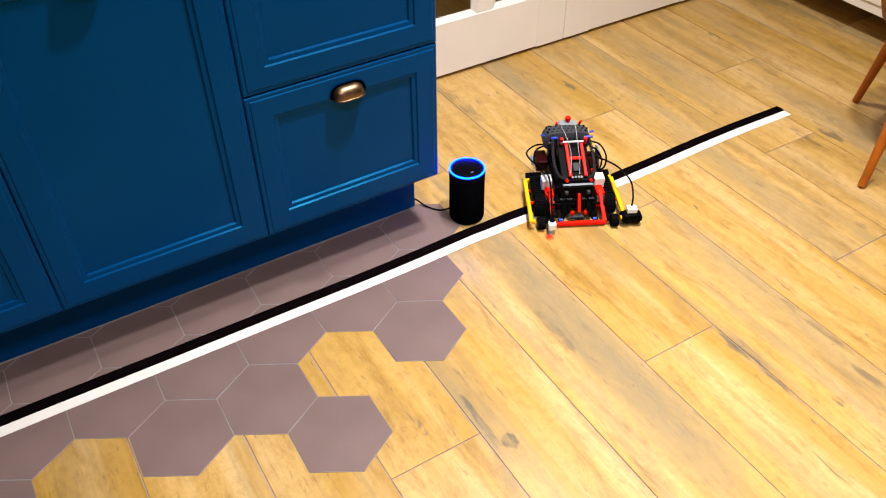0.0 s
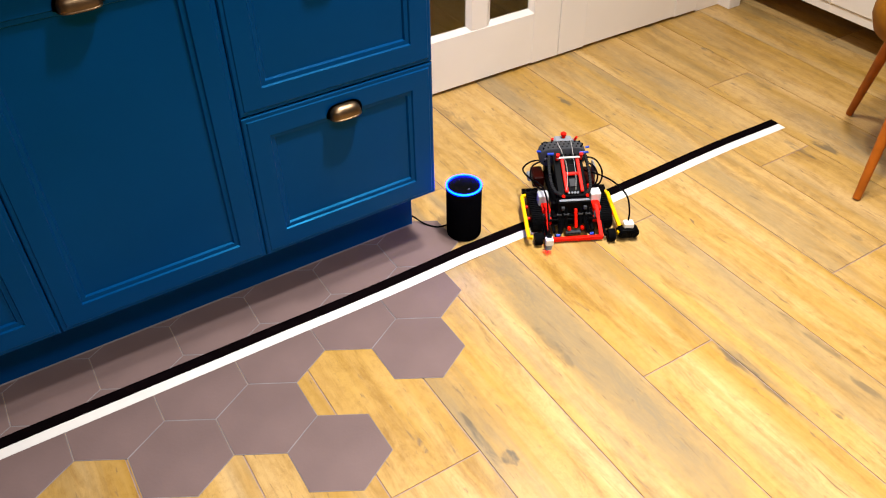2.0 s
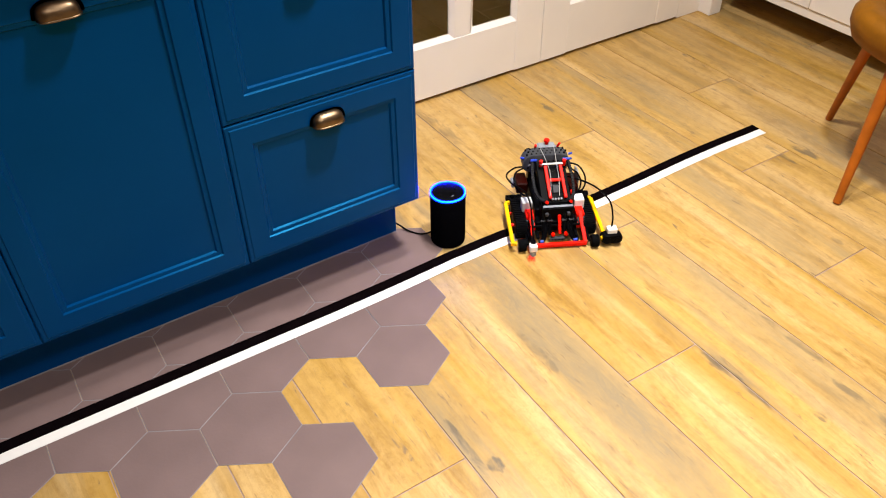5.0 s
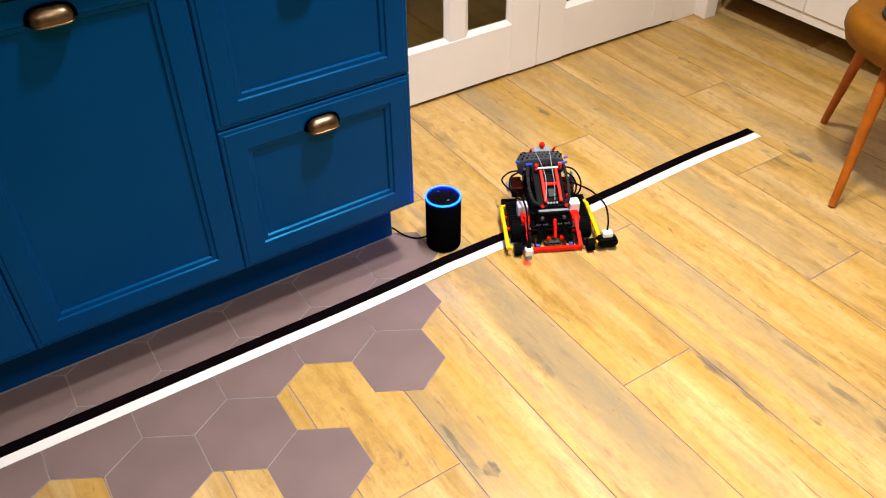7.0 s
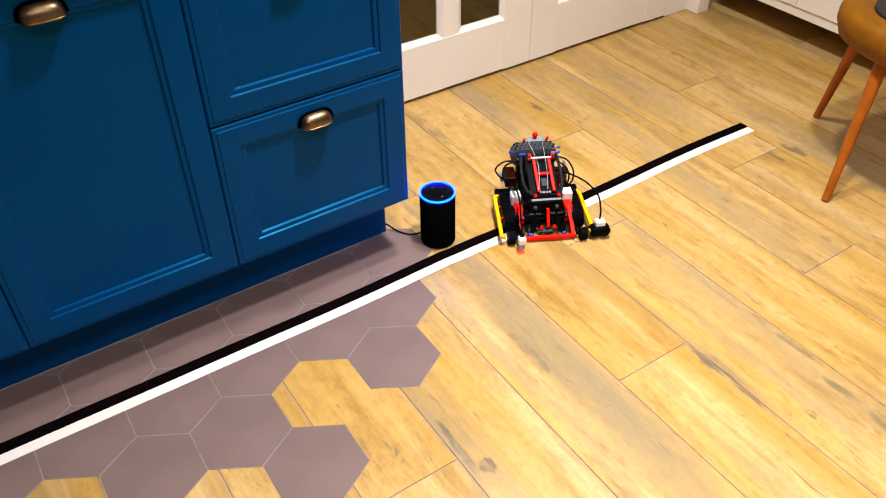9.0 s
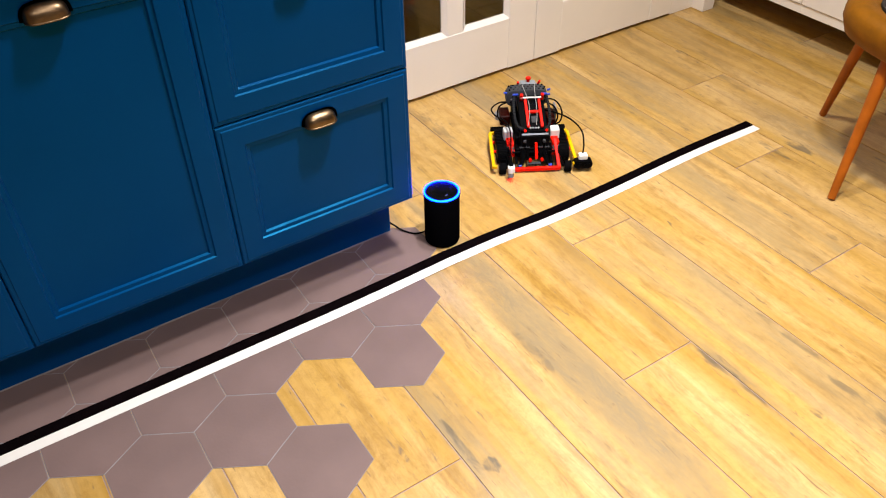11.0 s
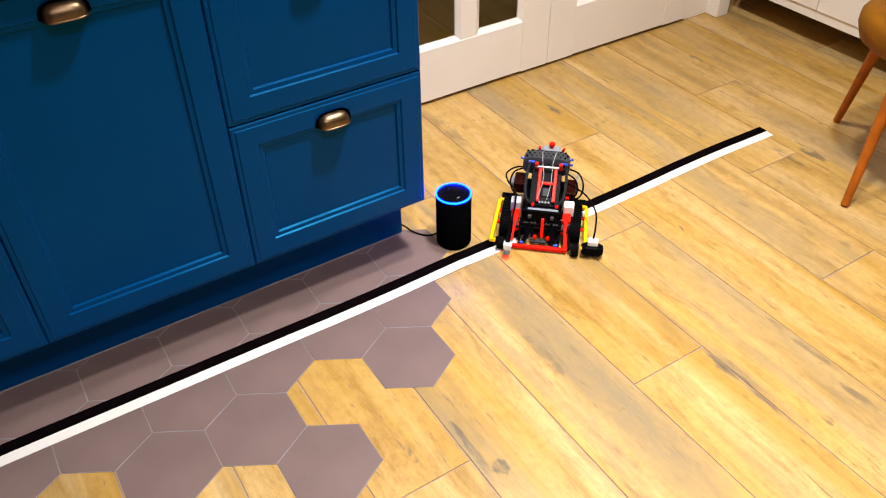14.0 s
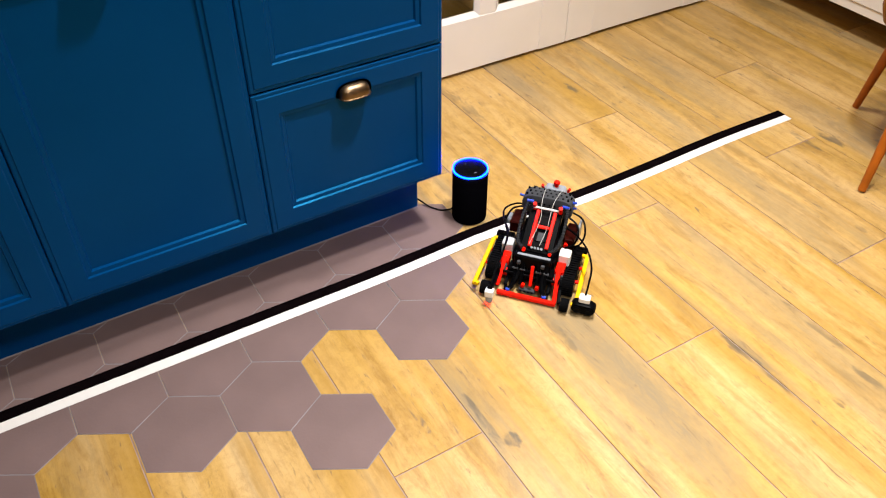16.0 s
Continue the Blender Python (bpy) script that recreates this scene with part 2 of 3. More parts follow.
def beam(bm, p, q, w, h, up=(0, 0, 1), bevel=0.001):
    """A square bar from p to q, w wide and h high."""
    p, q = Vector(p), Vector(q)
    y = (q - p).normalized()
    x = y.cross(Vector(up)).normalized()
    z = x.cross(y)
    mtx = Matrix((x, y, z)).transposed().to_4x4()
    mtx.translation = (p + q) / 2
    return box(bm, -w / 2, w / 2, -(q - p).length / 2, (q - p).length / 2, -h / 2, h / 2, bevel, mtx)


def smooth_path(pts, n=8):
    pts = [Vector(p) for p in pts]
    out = []
    for i in range(len(pts) - 1):
        a, b, c, d = pts[max(i - 1, 0)], pts[i], pts[i + 1], pts[min(i + 2, len(pts) - 1)]
        for k in range(n):
            t = k / n
            out.append(0.5 * ((2 * b) + (c - a) * t + (2 * a - 5 * b + 4 * c - d) * t * t + (3 * b - a - 3 * c + d) * t ** 3))
    return out + [pts[-1]]


def tube(bm, pts, r, n=8, steps=8):
    """A round tube along a smooth path."""
    path = smooth_path(pts, steps)
    rings, x = [], None
    for i, p in enumerate(path):
        d = (path[min(i + 1, len(path) - 1)] - path[max(i - 1, 0)]).normalized()
        x = (Vector((0, 0, 1)) if abs(d.z) < 0.95 else Vector((1, 0, 0))).cross(d).normalized() if x is None else (x - d * x.dot(d)).normalized()
        y = d.cross(x)
        rings.append([bm.verts.new(p + (x * math.cos(a) + y * math.sin(a)) * r) for a in [2 * math.pi * k / n for k in range(n)]])
    for a, b in zip(rings, rings[1:]):
        for k in range(n):
            bm.faces.new((a[k], a[(k + 1) % n], b[(k + 1) % n], b[k]))
    bm.faces.new(rings[0][::-1])
    bm.faces.new(rings[-1])
    return bm


def lathe(bm, profile, n=40, center=(0, 0, 0)):
    """Turn (radius, z) pairs about the z axis."""
    rings = []
    for r, z in profile:
        if r < 1e-6:
            rings.append([bm.verts.new((center[0], center[1], center[2] + z))])
        else:
            rings.append([bm.verts.new((center[0] + r * math.cos(2 * math.pi * k / n), center[1] + r * math.sin(2 * math.pi * k / n), center[2] + z)) for k in range(n)])
    for a, b in zip(rings, rings[1:]):
        for k in range(n):
            k2 = (k + 1) % n
            if len(a) == 1:
                bm.faces.new((a[0], b[k2], b[k]))
            elif len(b) == 1:
                bm.faces.new((a[k], a[k2], b[0]))
            else:
                bm.faces.new((a[k], a[k2], b[k2], b[k]))
    return bm


def part(name, bm, material, parent=None, label="", smooth=35):
    me = bpy.data.meshes.new(name)
    bmesh.ops.recalc_face_normals(bm, faces=bm.faces)
    bm.to_mesh(me)
    bm.free()
    me.materials.append(material)
    if smooth:
        me.shade_smooth()
        me.set_sharp_from_angle(angle=radians(smooth))
    ob = new(name, me)
    ob.parent = parent
    return tagged(ob, label)


def B():
    return bmesh.new()


# ---- floor ----
floor = part("floor", box(B(), -3.3, 2.45, -3.3, 3.0, -0.06, -0.0022), M_PLANKGROUT)
tagged(floor, "wood-look porcelain planks with mauve hexagon tiles inlaid", "floor", kind="structure")

# ---- room shell ----
WALL_Y = 0.66


def wall(name, x0, x1, y0, y1, z0=0.0, z1=CEIL, label="plain off-white painted wall"):
    return tagged(part(name, box(B(), x0, x1, y0, y1, z0, z1), M_WALL), label, "wall", kind="structure")


wall("wall_north", -3.3, 0.20, WALL_Y, WALL_Y + 0.12)
wall("wall_north_east", 1.53, 2.45, WALL_Y, WALL_Y + 0.12)
wall("wall_lintel", 0.20, 1.53, WALL_Y, WALL_Y + 0.12, 2.08, CEIL)
wall("wall_east", 2.33, 2.45, -3.3, WALL_Y)
wall("wall_west", -3.42, -3.3, -3.42, WALL_Y + 0.12)
wall("wall_south", -3.3, 2.45, -3.42, -3.3)
wall("wall_hall_back", -0.4, 2.45, 2.9, 3.0, label="dim wall of the hall behind the doors")
wall("wall_hall_west", -0.5, -0.4, WALL_Y + 0.12, 3.0, label="dim wall of the hall behind the doors")
wall("wall_hall_east", 2.45, 2.55, WALL_Y, 3.0, label="dim wall of the hall behind the doors")
ceiling = part("ceiling", box(B(), -3.42, 2.55, -3.42, 3.0, CEIL, CEIL + 0.1), M_WALL)
tagged(ceiling, "plain white painted ceiling", "ceiling", kind="structure")


# ---- double doors with glazing ----
def door_leaf(name, x0, x1):
    """A white leaf with two glazed lights above a plain bottom rail."""
    y0, y1, top = 0.624, 0.660, 2.05
    st, rail, mun = 0.112, 0.198, 0.062
    root = tagged(new(name), "white lacquered folding door with glass panes", "door", kind="structure")
    root.location = ((x0 + x1) / 2, y0, 0)
    ox = (x0 + x1) / 2

    def piece(nm, a, b, z0, z1, dy=0.0, bev=0.0015):
        ob = part(nm, box(B(), a - ox, b - ox, dy, y1 - y0 - dy, z0, z1, bev), M_WHITE, root)
        return ob
    piece("stile", x0 + 0.0015, x0 + st, 0.010, top)
    piece("stile", x1 - st, x1 - 0.0015, 0.010, top)
    piece("bottom_rail", x0 + st, x1 - st, 0.012, rail - 0.01, 0.0012)
    piece("top_rail", x0 + st, x1 - st, top - 0.12, top, 0.0012)
    mid = (x0 + x1) / 2 + 0.004
    piece("muntin", mid - mun / 2, mid + mun / 2, rail - 0.01, top - 0.12, 0.003)
    for a, b in ((x0 + st, mid - mun / 2), (mid + mun / 2, x1 - st)):
        a, b, z0, z1 = a - ox, b - ox, rail - 0.01, top - 0.12
        bm = B()
        loops = []
        for inset, y in ((0.0, 0.003), (0.014, 0.014), (0.014, 0.022), (0.0, 0.030)):
            loops.append([bm.verts.new(v) for v in ((a + inset, y, z0 + inset), (b - inset, y, z0 + inset), (b - inset, y, z1 - inset), (a + inset, y, z1 - inset))])
        for p, q in zip(loops, loops[1:]):
            for k in range(4):
                bm.faces.new((p[k], p[(k + 1) % 4], q[(k + 1) % 4], q[k]))
        part("glazing_bead", bm, M_WHITE, root, smooth=0)
        part("pane", box(B(), a + 0.012, b - 0.012, 0.016, 0.020, z0 + 0.012, z1 - 0.012), M_GLASS, root, "dark glass pane", smooth=0)
    return root


door_leaf("door_1", 0.215, 0.867)
door_leaf("door_2", 0.867, 1.519)


def trim_piece(name, x0, x1, y0, y1, z0, z1, label):
    return tagged(part(name, box(B(), x0, x1, y0, y1, z0, z1, 0.002), M_WHITE), label, "trim", kind="structure")


trim_piece("trim_casing", 1.523, 1.640, 0.630, 0.659, 0.0, 2.12, "white door casing")
trim_piece("trim_casing_west", 0.10, 0.211, 0.630, 0.659, 0.0, 2.12, "white door casing")
trim_piece("trim_casing_head", 0.211, 1.523, 0.630, 0.659, 2.06, 2.12, "white door casing head")
trim_piece("trim_pilaster", 1.640, 1.700, 0.575, 0.659, 0.0, 2.12, "white boxed wall end beside the door")


# ---- blue kitchen cabinets ----
def panel_front(bm, x0, x1, z0, z1, t=0.020):
    """A painted front with a stepped outer edge and a stepped sunk panel; it faces -y, its frame at y = 0."""
    steps = ((0.0, t), (0.0, 0.0045), (0.0025, 0.0020), (0.009, 0.0020), (0.0110, 0.0), (0.0512, 0.0), (0.0535, 0.0036),
             (0.0618, 0.0042), (0.0645, 0.0090))
    loops = []
    for i, y in steps:
        loops.append([bm.verts.new(v) for v in ((x0 + i, y, z0 + i), (x1 - i, y, z0 + i), (x1 - i, y, z1 - i), (x0 + i, y, z1 - i))])
    for p, q in zip(loops, loops[1:]):
        for k in range(4):
            bm.faces.new((p[k], p[(k + 1) % 4], q[(k + 1) % 4], q[k]))
    bm.faces.new(loops[-1])
    bm.faces.new(loops[0][::-1])
    return bm


def cup_pull(cx, cz, parent):
    """A bronze cup pull: a backplate rim and a bulging hood open below."""
    bm = B()
    W, H, D = 0.0345, 0.0255, 0.024
    outer, inner = [], []
    nu, nv = 24, 10
    for shell, k in ((outer, 1.0), (inner, 0.93)):
        for j in range(nv + 1):
            a = math.pi / 2 * j / nv
            row = []
            for i in range(nu + 1):
                u = math.pi * i / nu
                cu = math.copysign(abs(math.cos(u)) ** 0.55, math.cos(u))
                su = math.sin(u) ** 0.7
                # j = 0 at the lower lip, j = nv at the backplate top
                z = H * k * math.sin(a) ** 0.85 * su
                y = -D * k * math.cos(a) ** 0.75 * su
                row.append(bm.verts.new((cx - W * k * cu, y, cz - 0.008 + z)))
            shell.append(row)
    for shell in (outer, inner):
        for r, s in zip(shell, shell[1:]):
            for i in range(nu):
                bm.faces.new((r[i], r[i + 1], s[i + 1], s[i]))
    for i in range(nu):
        bm.faces.new((outer[0][i], outer[0][i + 1], inner[0][i + 1], inner[0][i]))
    bmesh.ops.remove_doubles(bm, verts=bm.verts, dist=0.0004)
    hood = part("handle", bm, M_BRONZE, parent, "aged bronze cup pull", smooth=60)
    lip = [(cx - W * math.copysign(abs(math.cos(u)) ** 0.55, math.cos(u)), -D * math.sin(u) ** 0.7, cz - 0.0082) for u in [math.pi * (i + 0.5) / 16 for i in range(16)]]
    part("lip", tube(B(), lip, 0.0017, 8, 3), M_BRONZE, hood, smooth=60)
    bm = B()
    ring = []
    for k in (1.17, 1.0):
        ring.append([bm.verts.new((cx - W * k * math.copysign(abs(math.cos(u)) ** 0.6, math.cos(u)), -0.0035, cz - 0.008 + (H * k * math.sin(u) ** 0.75))) for u in [math.pi * i / 24 for i in range(25)]])
    for i in range(24):
        bm.faces.new((ring[0][i], ring[0][i + 1], ring[1][i + 1], ring[1][i]))
    bmesh.ops.solidify(bm, geom=bm.faces[:], thickness=0.002)
    part("backplate", bm, M_BRONZE, hood, smooth=40)


def base_cabinet(name, x0, x1, fronts, label):
    root = tagged(new(name), label, "cabinet", group="blue kitchen base units")
    root.location = ((x0 + x1) / 2, 0, 0)
    ox = (x0 + x1) / 2
    part("body", box(B(), x0 + 0.001 - ox, x1 - 0.004 - ox, 0.0212, 0.60, 0.150, 0.842, 0.0008), M_BLUE, root)
    for kind, z0, z1 in fronts:
        ob = part(kind, panel_front(B(), x0 + 0.001 - ox, x1 - 0.001 - ox, z0, z1), M_BLUE, root, smooth=0)
        cup_pull(0.0, z1 - 0.0455, ob)
    return root


base_cabinet("base_cabinet", -0.4295, 0.001, (("drawer_front", 0.162, 0.5025), ("drawer_front", 0.5055, 0.840)), "blue painted drawer unit with bronze cup pulls")
base_cabinet("base_cabinet", -0.8625, -0.4295, (("door", 0.162, 0.840),), "blue painted cabinet with one panelled door")
base_cabinet("base_cabinet", -1.2955, -0.8625, (("door", 0.162, 0.840),), "blue painted cabinet with one panelled door")
base_cabinet("base_cabinet", -1.7285, -1.2955, (("door", 0.162, 0.840),), "blue painted cabinet with one panelled door")
tagged(part("plinth", box(B(), -1.7285, -0.013, 0.101, 0.119, 0.002, 0.149, 0.001), M_BLUE), "blue recessed plinth board under the cabinets", "plinth", kind="structure")
tagged(part("sealant_bead", box(B(), -1.7285, -0.013, 0.0975, 0.1008, 0.0021, 0.0052, 0.0008), M_GROUT), "pale sealant bead along the foot of the plinth", "sealant", kind="structure")
tagged(part("worktop", box(B(), -1.74, 0.012, -0.018, 0.658, 0.8425, 0.882, 0.003), M_OAK), "oiled oak worktop over the blue cabinets", "worktop")

# ---- white cabinets by the far wall ----
def white_cabinet(y0, y1):
    root = tagged(new("white_cabinet"), "white low cabinet on a recessed base coloured as shade", "cabinet", group="white cabinets along the wall")
    root.location = (1.72, (y0 + y1) / 2, 0)
    oy = (y0 + y1) / 2
    part("body", box(B(), 0.021, 0.60, y0 - oy + 0.0005, y1 - oy - 0.0005, 0.10, 0.85), M_WHITE, root)
    part("bottom_strip", box(B(), 0.006, 0.0205, y0 - oy, y1 - oy, 0.10, 0.131, 0.001), M_WHITE, root)
    part("door", box(B(), 0.0, 0.0205, y0 - oy + 0.0015, y1 - oy - 0.0015, 0.134, 0.848, 0.0015), M_WHITE, root)
    # set-back base, its colour darkened to stand for shade below the body
    part("base", box(B(), 0.32, 0.59, y0 - oy, y1 - oy, 0.0, 0.0995), M_RECESS_SHADE, root, "recessed base in a shade-dark colour")


for k in range(4):
    white_cabinet(0.23 - 0.45 * k, min(0.23 - 0.45 * (k - 1), 0.574))

# ---- tape on the floor ----
def tape(name, y_off, width, material, x_end, label):
    bm = B()
    rows = []
    for i in range(111):
        x = -1.6 + (x_end + 1.6) * i / 110
        y = TAPE_Y(x) + y_off
        z = 0.0024 if x < 0.055 else (0.0024 - 0.0020 * min(1, (x - 0.055) / 0.03))
        rows.append([bm.verts.new(v) for v in ((x, y, z), (x, y - width, z), (x, y - width, z + 0.0005), (x, y, z + 0.0005))])
    for p, q in zip(rows, rows[1:]):
        for k in range(4):
            bm.faces.new((p[k], p[(k + 1) % 4], q[(k + 1) % 4], q[k]))
    bm.faces.new(rows[0])
    bm.faces.new(rows[-1])
    tagged(part(name, bm, material, smooth=0), label, "tape")


def TAPE_Y(x):
    xs = (-1.6, -1.0, -0.75, -0.30, -0.15, 0.0, 0.10, 0.22, 0.36, 0.50, 0.65, 0.75, 0.87, 0.98, 1.16)
    ys = (-0.042, -0.0435, -0.0445, -0.0495, -0.0480, -0.0450, -0.0425, -0.0445, -0.0530, -0.0530, -0.0520, -0.0485, -0.0450, -0.0445, -0.0505)
    return sum(float(np.interp(x + d, xs, ys)) for d in (-0.05, -0.025, 0, 0.025, 0.05)) / 5 + 0.0006 * math.sin(11 * x)


tape("black_tape", 0.0, 0.0285, M_BLACKTAPE, 1.160, "strip of matt black tape stuck along the floor")
tape("white_tape", -0.0290, 0.0260, M_WHITETAPE, 1.158, "strip of white tape stuck beside the black one")

# ---- smart speaker ----
SPK = (0.082, 0.003)
spk = tagged(new("smart_speaker"), "black cloth cylinder speaker with a glowing blue ring", "speaker")
spk.location = (*SPK, 0.0022)
part("body", lathe(B(), [(0.0, 0.0), (0.040, 0.0), (0.043, 0.002), (0.044, 0.006), (0.044, 0.1395), (0.0435, 0.1405), (0.0, 0.1405)], 64), M_CLOTH, spk)
part("collar", lathe(B(), [(0.036, 0.1405), (0.0438, 0.1405), (0.0440, 0.1425), (0.0438, 0.1445), (0.036, 0.1445)], 64), M_BLACK, spk)
ring = part("light_ring", lathe(B(), [(0.0402, 0.1446), (0.0438, 0.1446), (0.0437, 0.1474), (0.0428, 0.1481), (0.0410, 0.1480), (0.0402, 0.1470)], 64), M_LED, spk, "glowing blue light ring")
ring.data.materials.append(M_CYAN)
for f in ring.data.polygons:
    if math.hypot(f.center.x, f.center.y) > 0.0408:
        f.material_index = 1
part("top", lathe(B(), [(0.0401, 0.1446), (0.0401, 0.1462), (0.0392, 0.1468), (0.0, 0.1468)], 48), M_BLACK, spk)
for bx, by in ((0.0, 0.022), (0.0, -0.022), (-0.022, 0.0), (0.022, 0.0)):
    part("button", lathe(B(), [(0.0034, 0.1466), (0.0034, 0.1472), (0.0030, 0.1474), (0.0, 0.1474)], 20, (bx, by, 0)), M_BLACK, spk)
part("button_mark", box(B(), -0.0035, 0.0035, -0.0228, -0.0212, 0.1475, 0.1478), M_GREY, spk, "pale mark")
part("button_mark", box(B(), -0.001, 0.001, 0.0212, 0.0228, 0.1475, 0.1478), M_GREY, spk, "pale mark")
cable = part("power_cable", tube(B(), [(0.055, 0.040, 0.012), (0.045, 0.047, 0.006), (0.028, 0.058, 0.0045), (0.010, 0.085, 0.006), (-0.004, 0.115, 0.014), (-0.03, 0.16, 0.02)], 0.0022), M_BLACK)
tagged(cable, "thin black power cable running behind the plinth", "cable")

# ---- chair ----
chair = tagged(new("shell_chair"), "tan leather shell chair on splayed orange wooden legs", "chair")
CH = Vector((1.325, -0.475, 0.0))
chair.location = CH


def seat_ring(s, z, dz=0.0):
    out = []
    for k in range(48):
        a = 2 * math.pi * k / 48 + radians(20)
        c, n = math.cos(a), math.sin(a)
        r = s * (abs(c) ** 2.8 + abs(n) ** 2.8) ** (-1 / 2.8)
        out.append((r * math.cos(a + radians(-8)), r * math.sin(a + radians(-8)), z))
    return out


def loft(bm, loops, cap0=True, cap1=True):
    rows = [[bm.verts.new(v) for v in l] for l in loops]
    n = len(rows[0])
    for p, q in zip(rows, rows[1:]):
        for k in range(n):
            bm.faces.new((p[k], p[(k + 1) % n], q[(k + 1) % n], q[k]))
    if cap0:
        bm.faces.new(rows[0][::-1])
    if cap1:
        bm.faces.new(rows[-1])
    return bm


part("seat", loft(B(), [seat_ring(s, z) for s, z in ((0.165, 0.362), (0.222, 0.367), (0.246, 0.384), (0.256, 0.415), (0.256, 0.440), (0.246, 0.456), (0.226, 0.464), (0.200, 0.462), (0.185, 0.450))]), M_TAN, chair, smooth=60)
part("seat_pad", loft(B(), [seat_ring(s, z) for s, z in ((0.184, 0.4505), (0.184, 0.458), (0.170, 0.463), (0.05, 0.464))]), M_PAD, chair, "dark seat pad", smooth=60)
for fx, fy, tx, ty in ((1.379, -0.159, 1.312, -0.256), (1.033, -0.447, 1.128, -0.418), (1.27, -0.79, 1.30, -0.66), (1.617, -0.503, 1.525, -0.51)):
    part("leg", cyl(B(), (fx - CH.x, fy - CH.y, 0.004), (tx - CH.x, ty - CH.y, 0.385), 0.0105, 0.0175, 20), M_LEG, chair)


# ---- robot ----
robot = tagged(new("toy_robot"), "brick-built toy robot with black tracks, red frame and yellow side bars", "robot")


def rp(name, bm, material, parent=None, label="", smooth=35):
    return part(name, bm, material, parent or robot, label, smooth)


def holes_beam(bm, p, q, w, h, up=(0, 0, 1)):
    return beam(bm, p, q, w, h, up, 0.0012)


def track(side):
    """A rubber track over two wheels, with raised ribs."""
    cx, y0, y1, r = 0.086 * side, 0.062, 0.140, 0.0245
    base = rp("track", loft(B(), [[(cx + sx, y, z) for y, z in stadium(y0, y1, r - d, r)] for sx, d in ((-0.0150, 0.002), (-0.0135, 0.0), (0.0135, 0.0), (0.0150, 0.002))]), M_RUBBER)
    bm = B()
    pts = stadium(y0, y1, r + 0.0012, r, 15)
    n = len(pts)
    for k in range(n):
        y, z = pts[k]
        y2, z2 = pts[(k + 1) % n]
        d = Vector((0, y2 - y, z2 - z)).normalized()
        c = Vector((cx, y, z))
        up = Vector((1, 0, 0)).cross(d)
        mtx = Matrix((Vector((1, 0, 0)), d, up)).transposed().to_4x4()
        mtx.translation = c
        box(bm, -0.0155, 0.0155, -0.0021, 0.0021, -0.0018, 0.0016, 0, mtx)
    rp("tread", bm, M_RUBBER, base, smooth=0)
    for y in (y0, (y0 + y1) / 2, y1):
        wheel = rp("wheel", cyl(B(), (cx - 0.0157, y, r), (cx + 0.0157, y, r), 0.017, n=24), M_BLACK, base)
    for y in (y0 + 0.01, y1 - 0.02):
        rp("axle_pin", cyl(B(), (cx + 0.013 * side, y, r + 0.002), (cx + 0.024 * side, y, r + 0.002), 0.0042, n=12), M_RED, base, "red axle bush")


def stadium(y0, y1, r, zc, n=14):
    out = [(y0 - r * math.sin(math.pi * k / n), zc + r * math.cos(math.pi * k / n)) for k in range(n + 1)]
    m = max(2, int((y1 - y0) / 0.0075))
    out += [(y0 + (y1 - y0) * k / m, zc - r) for k in range(1, m)]
    out += [(y1 + r * math.sin(math.pi * k / n), zc - r * math.cos(math.pi * k / n)) for k in range(n + 1)]
    out += [(y1 - (y1 - y0) * k / m, zc + r) for k in range(1, m)]
    return out


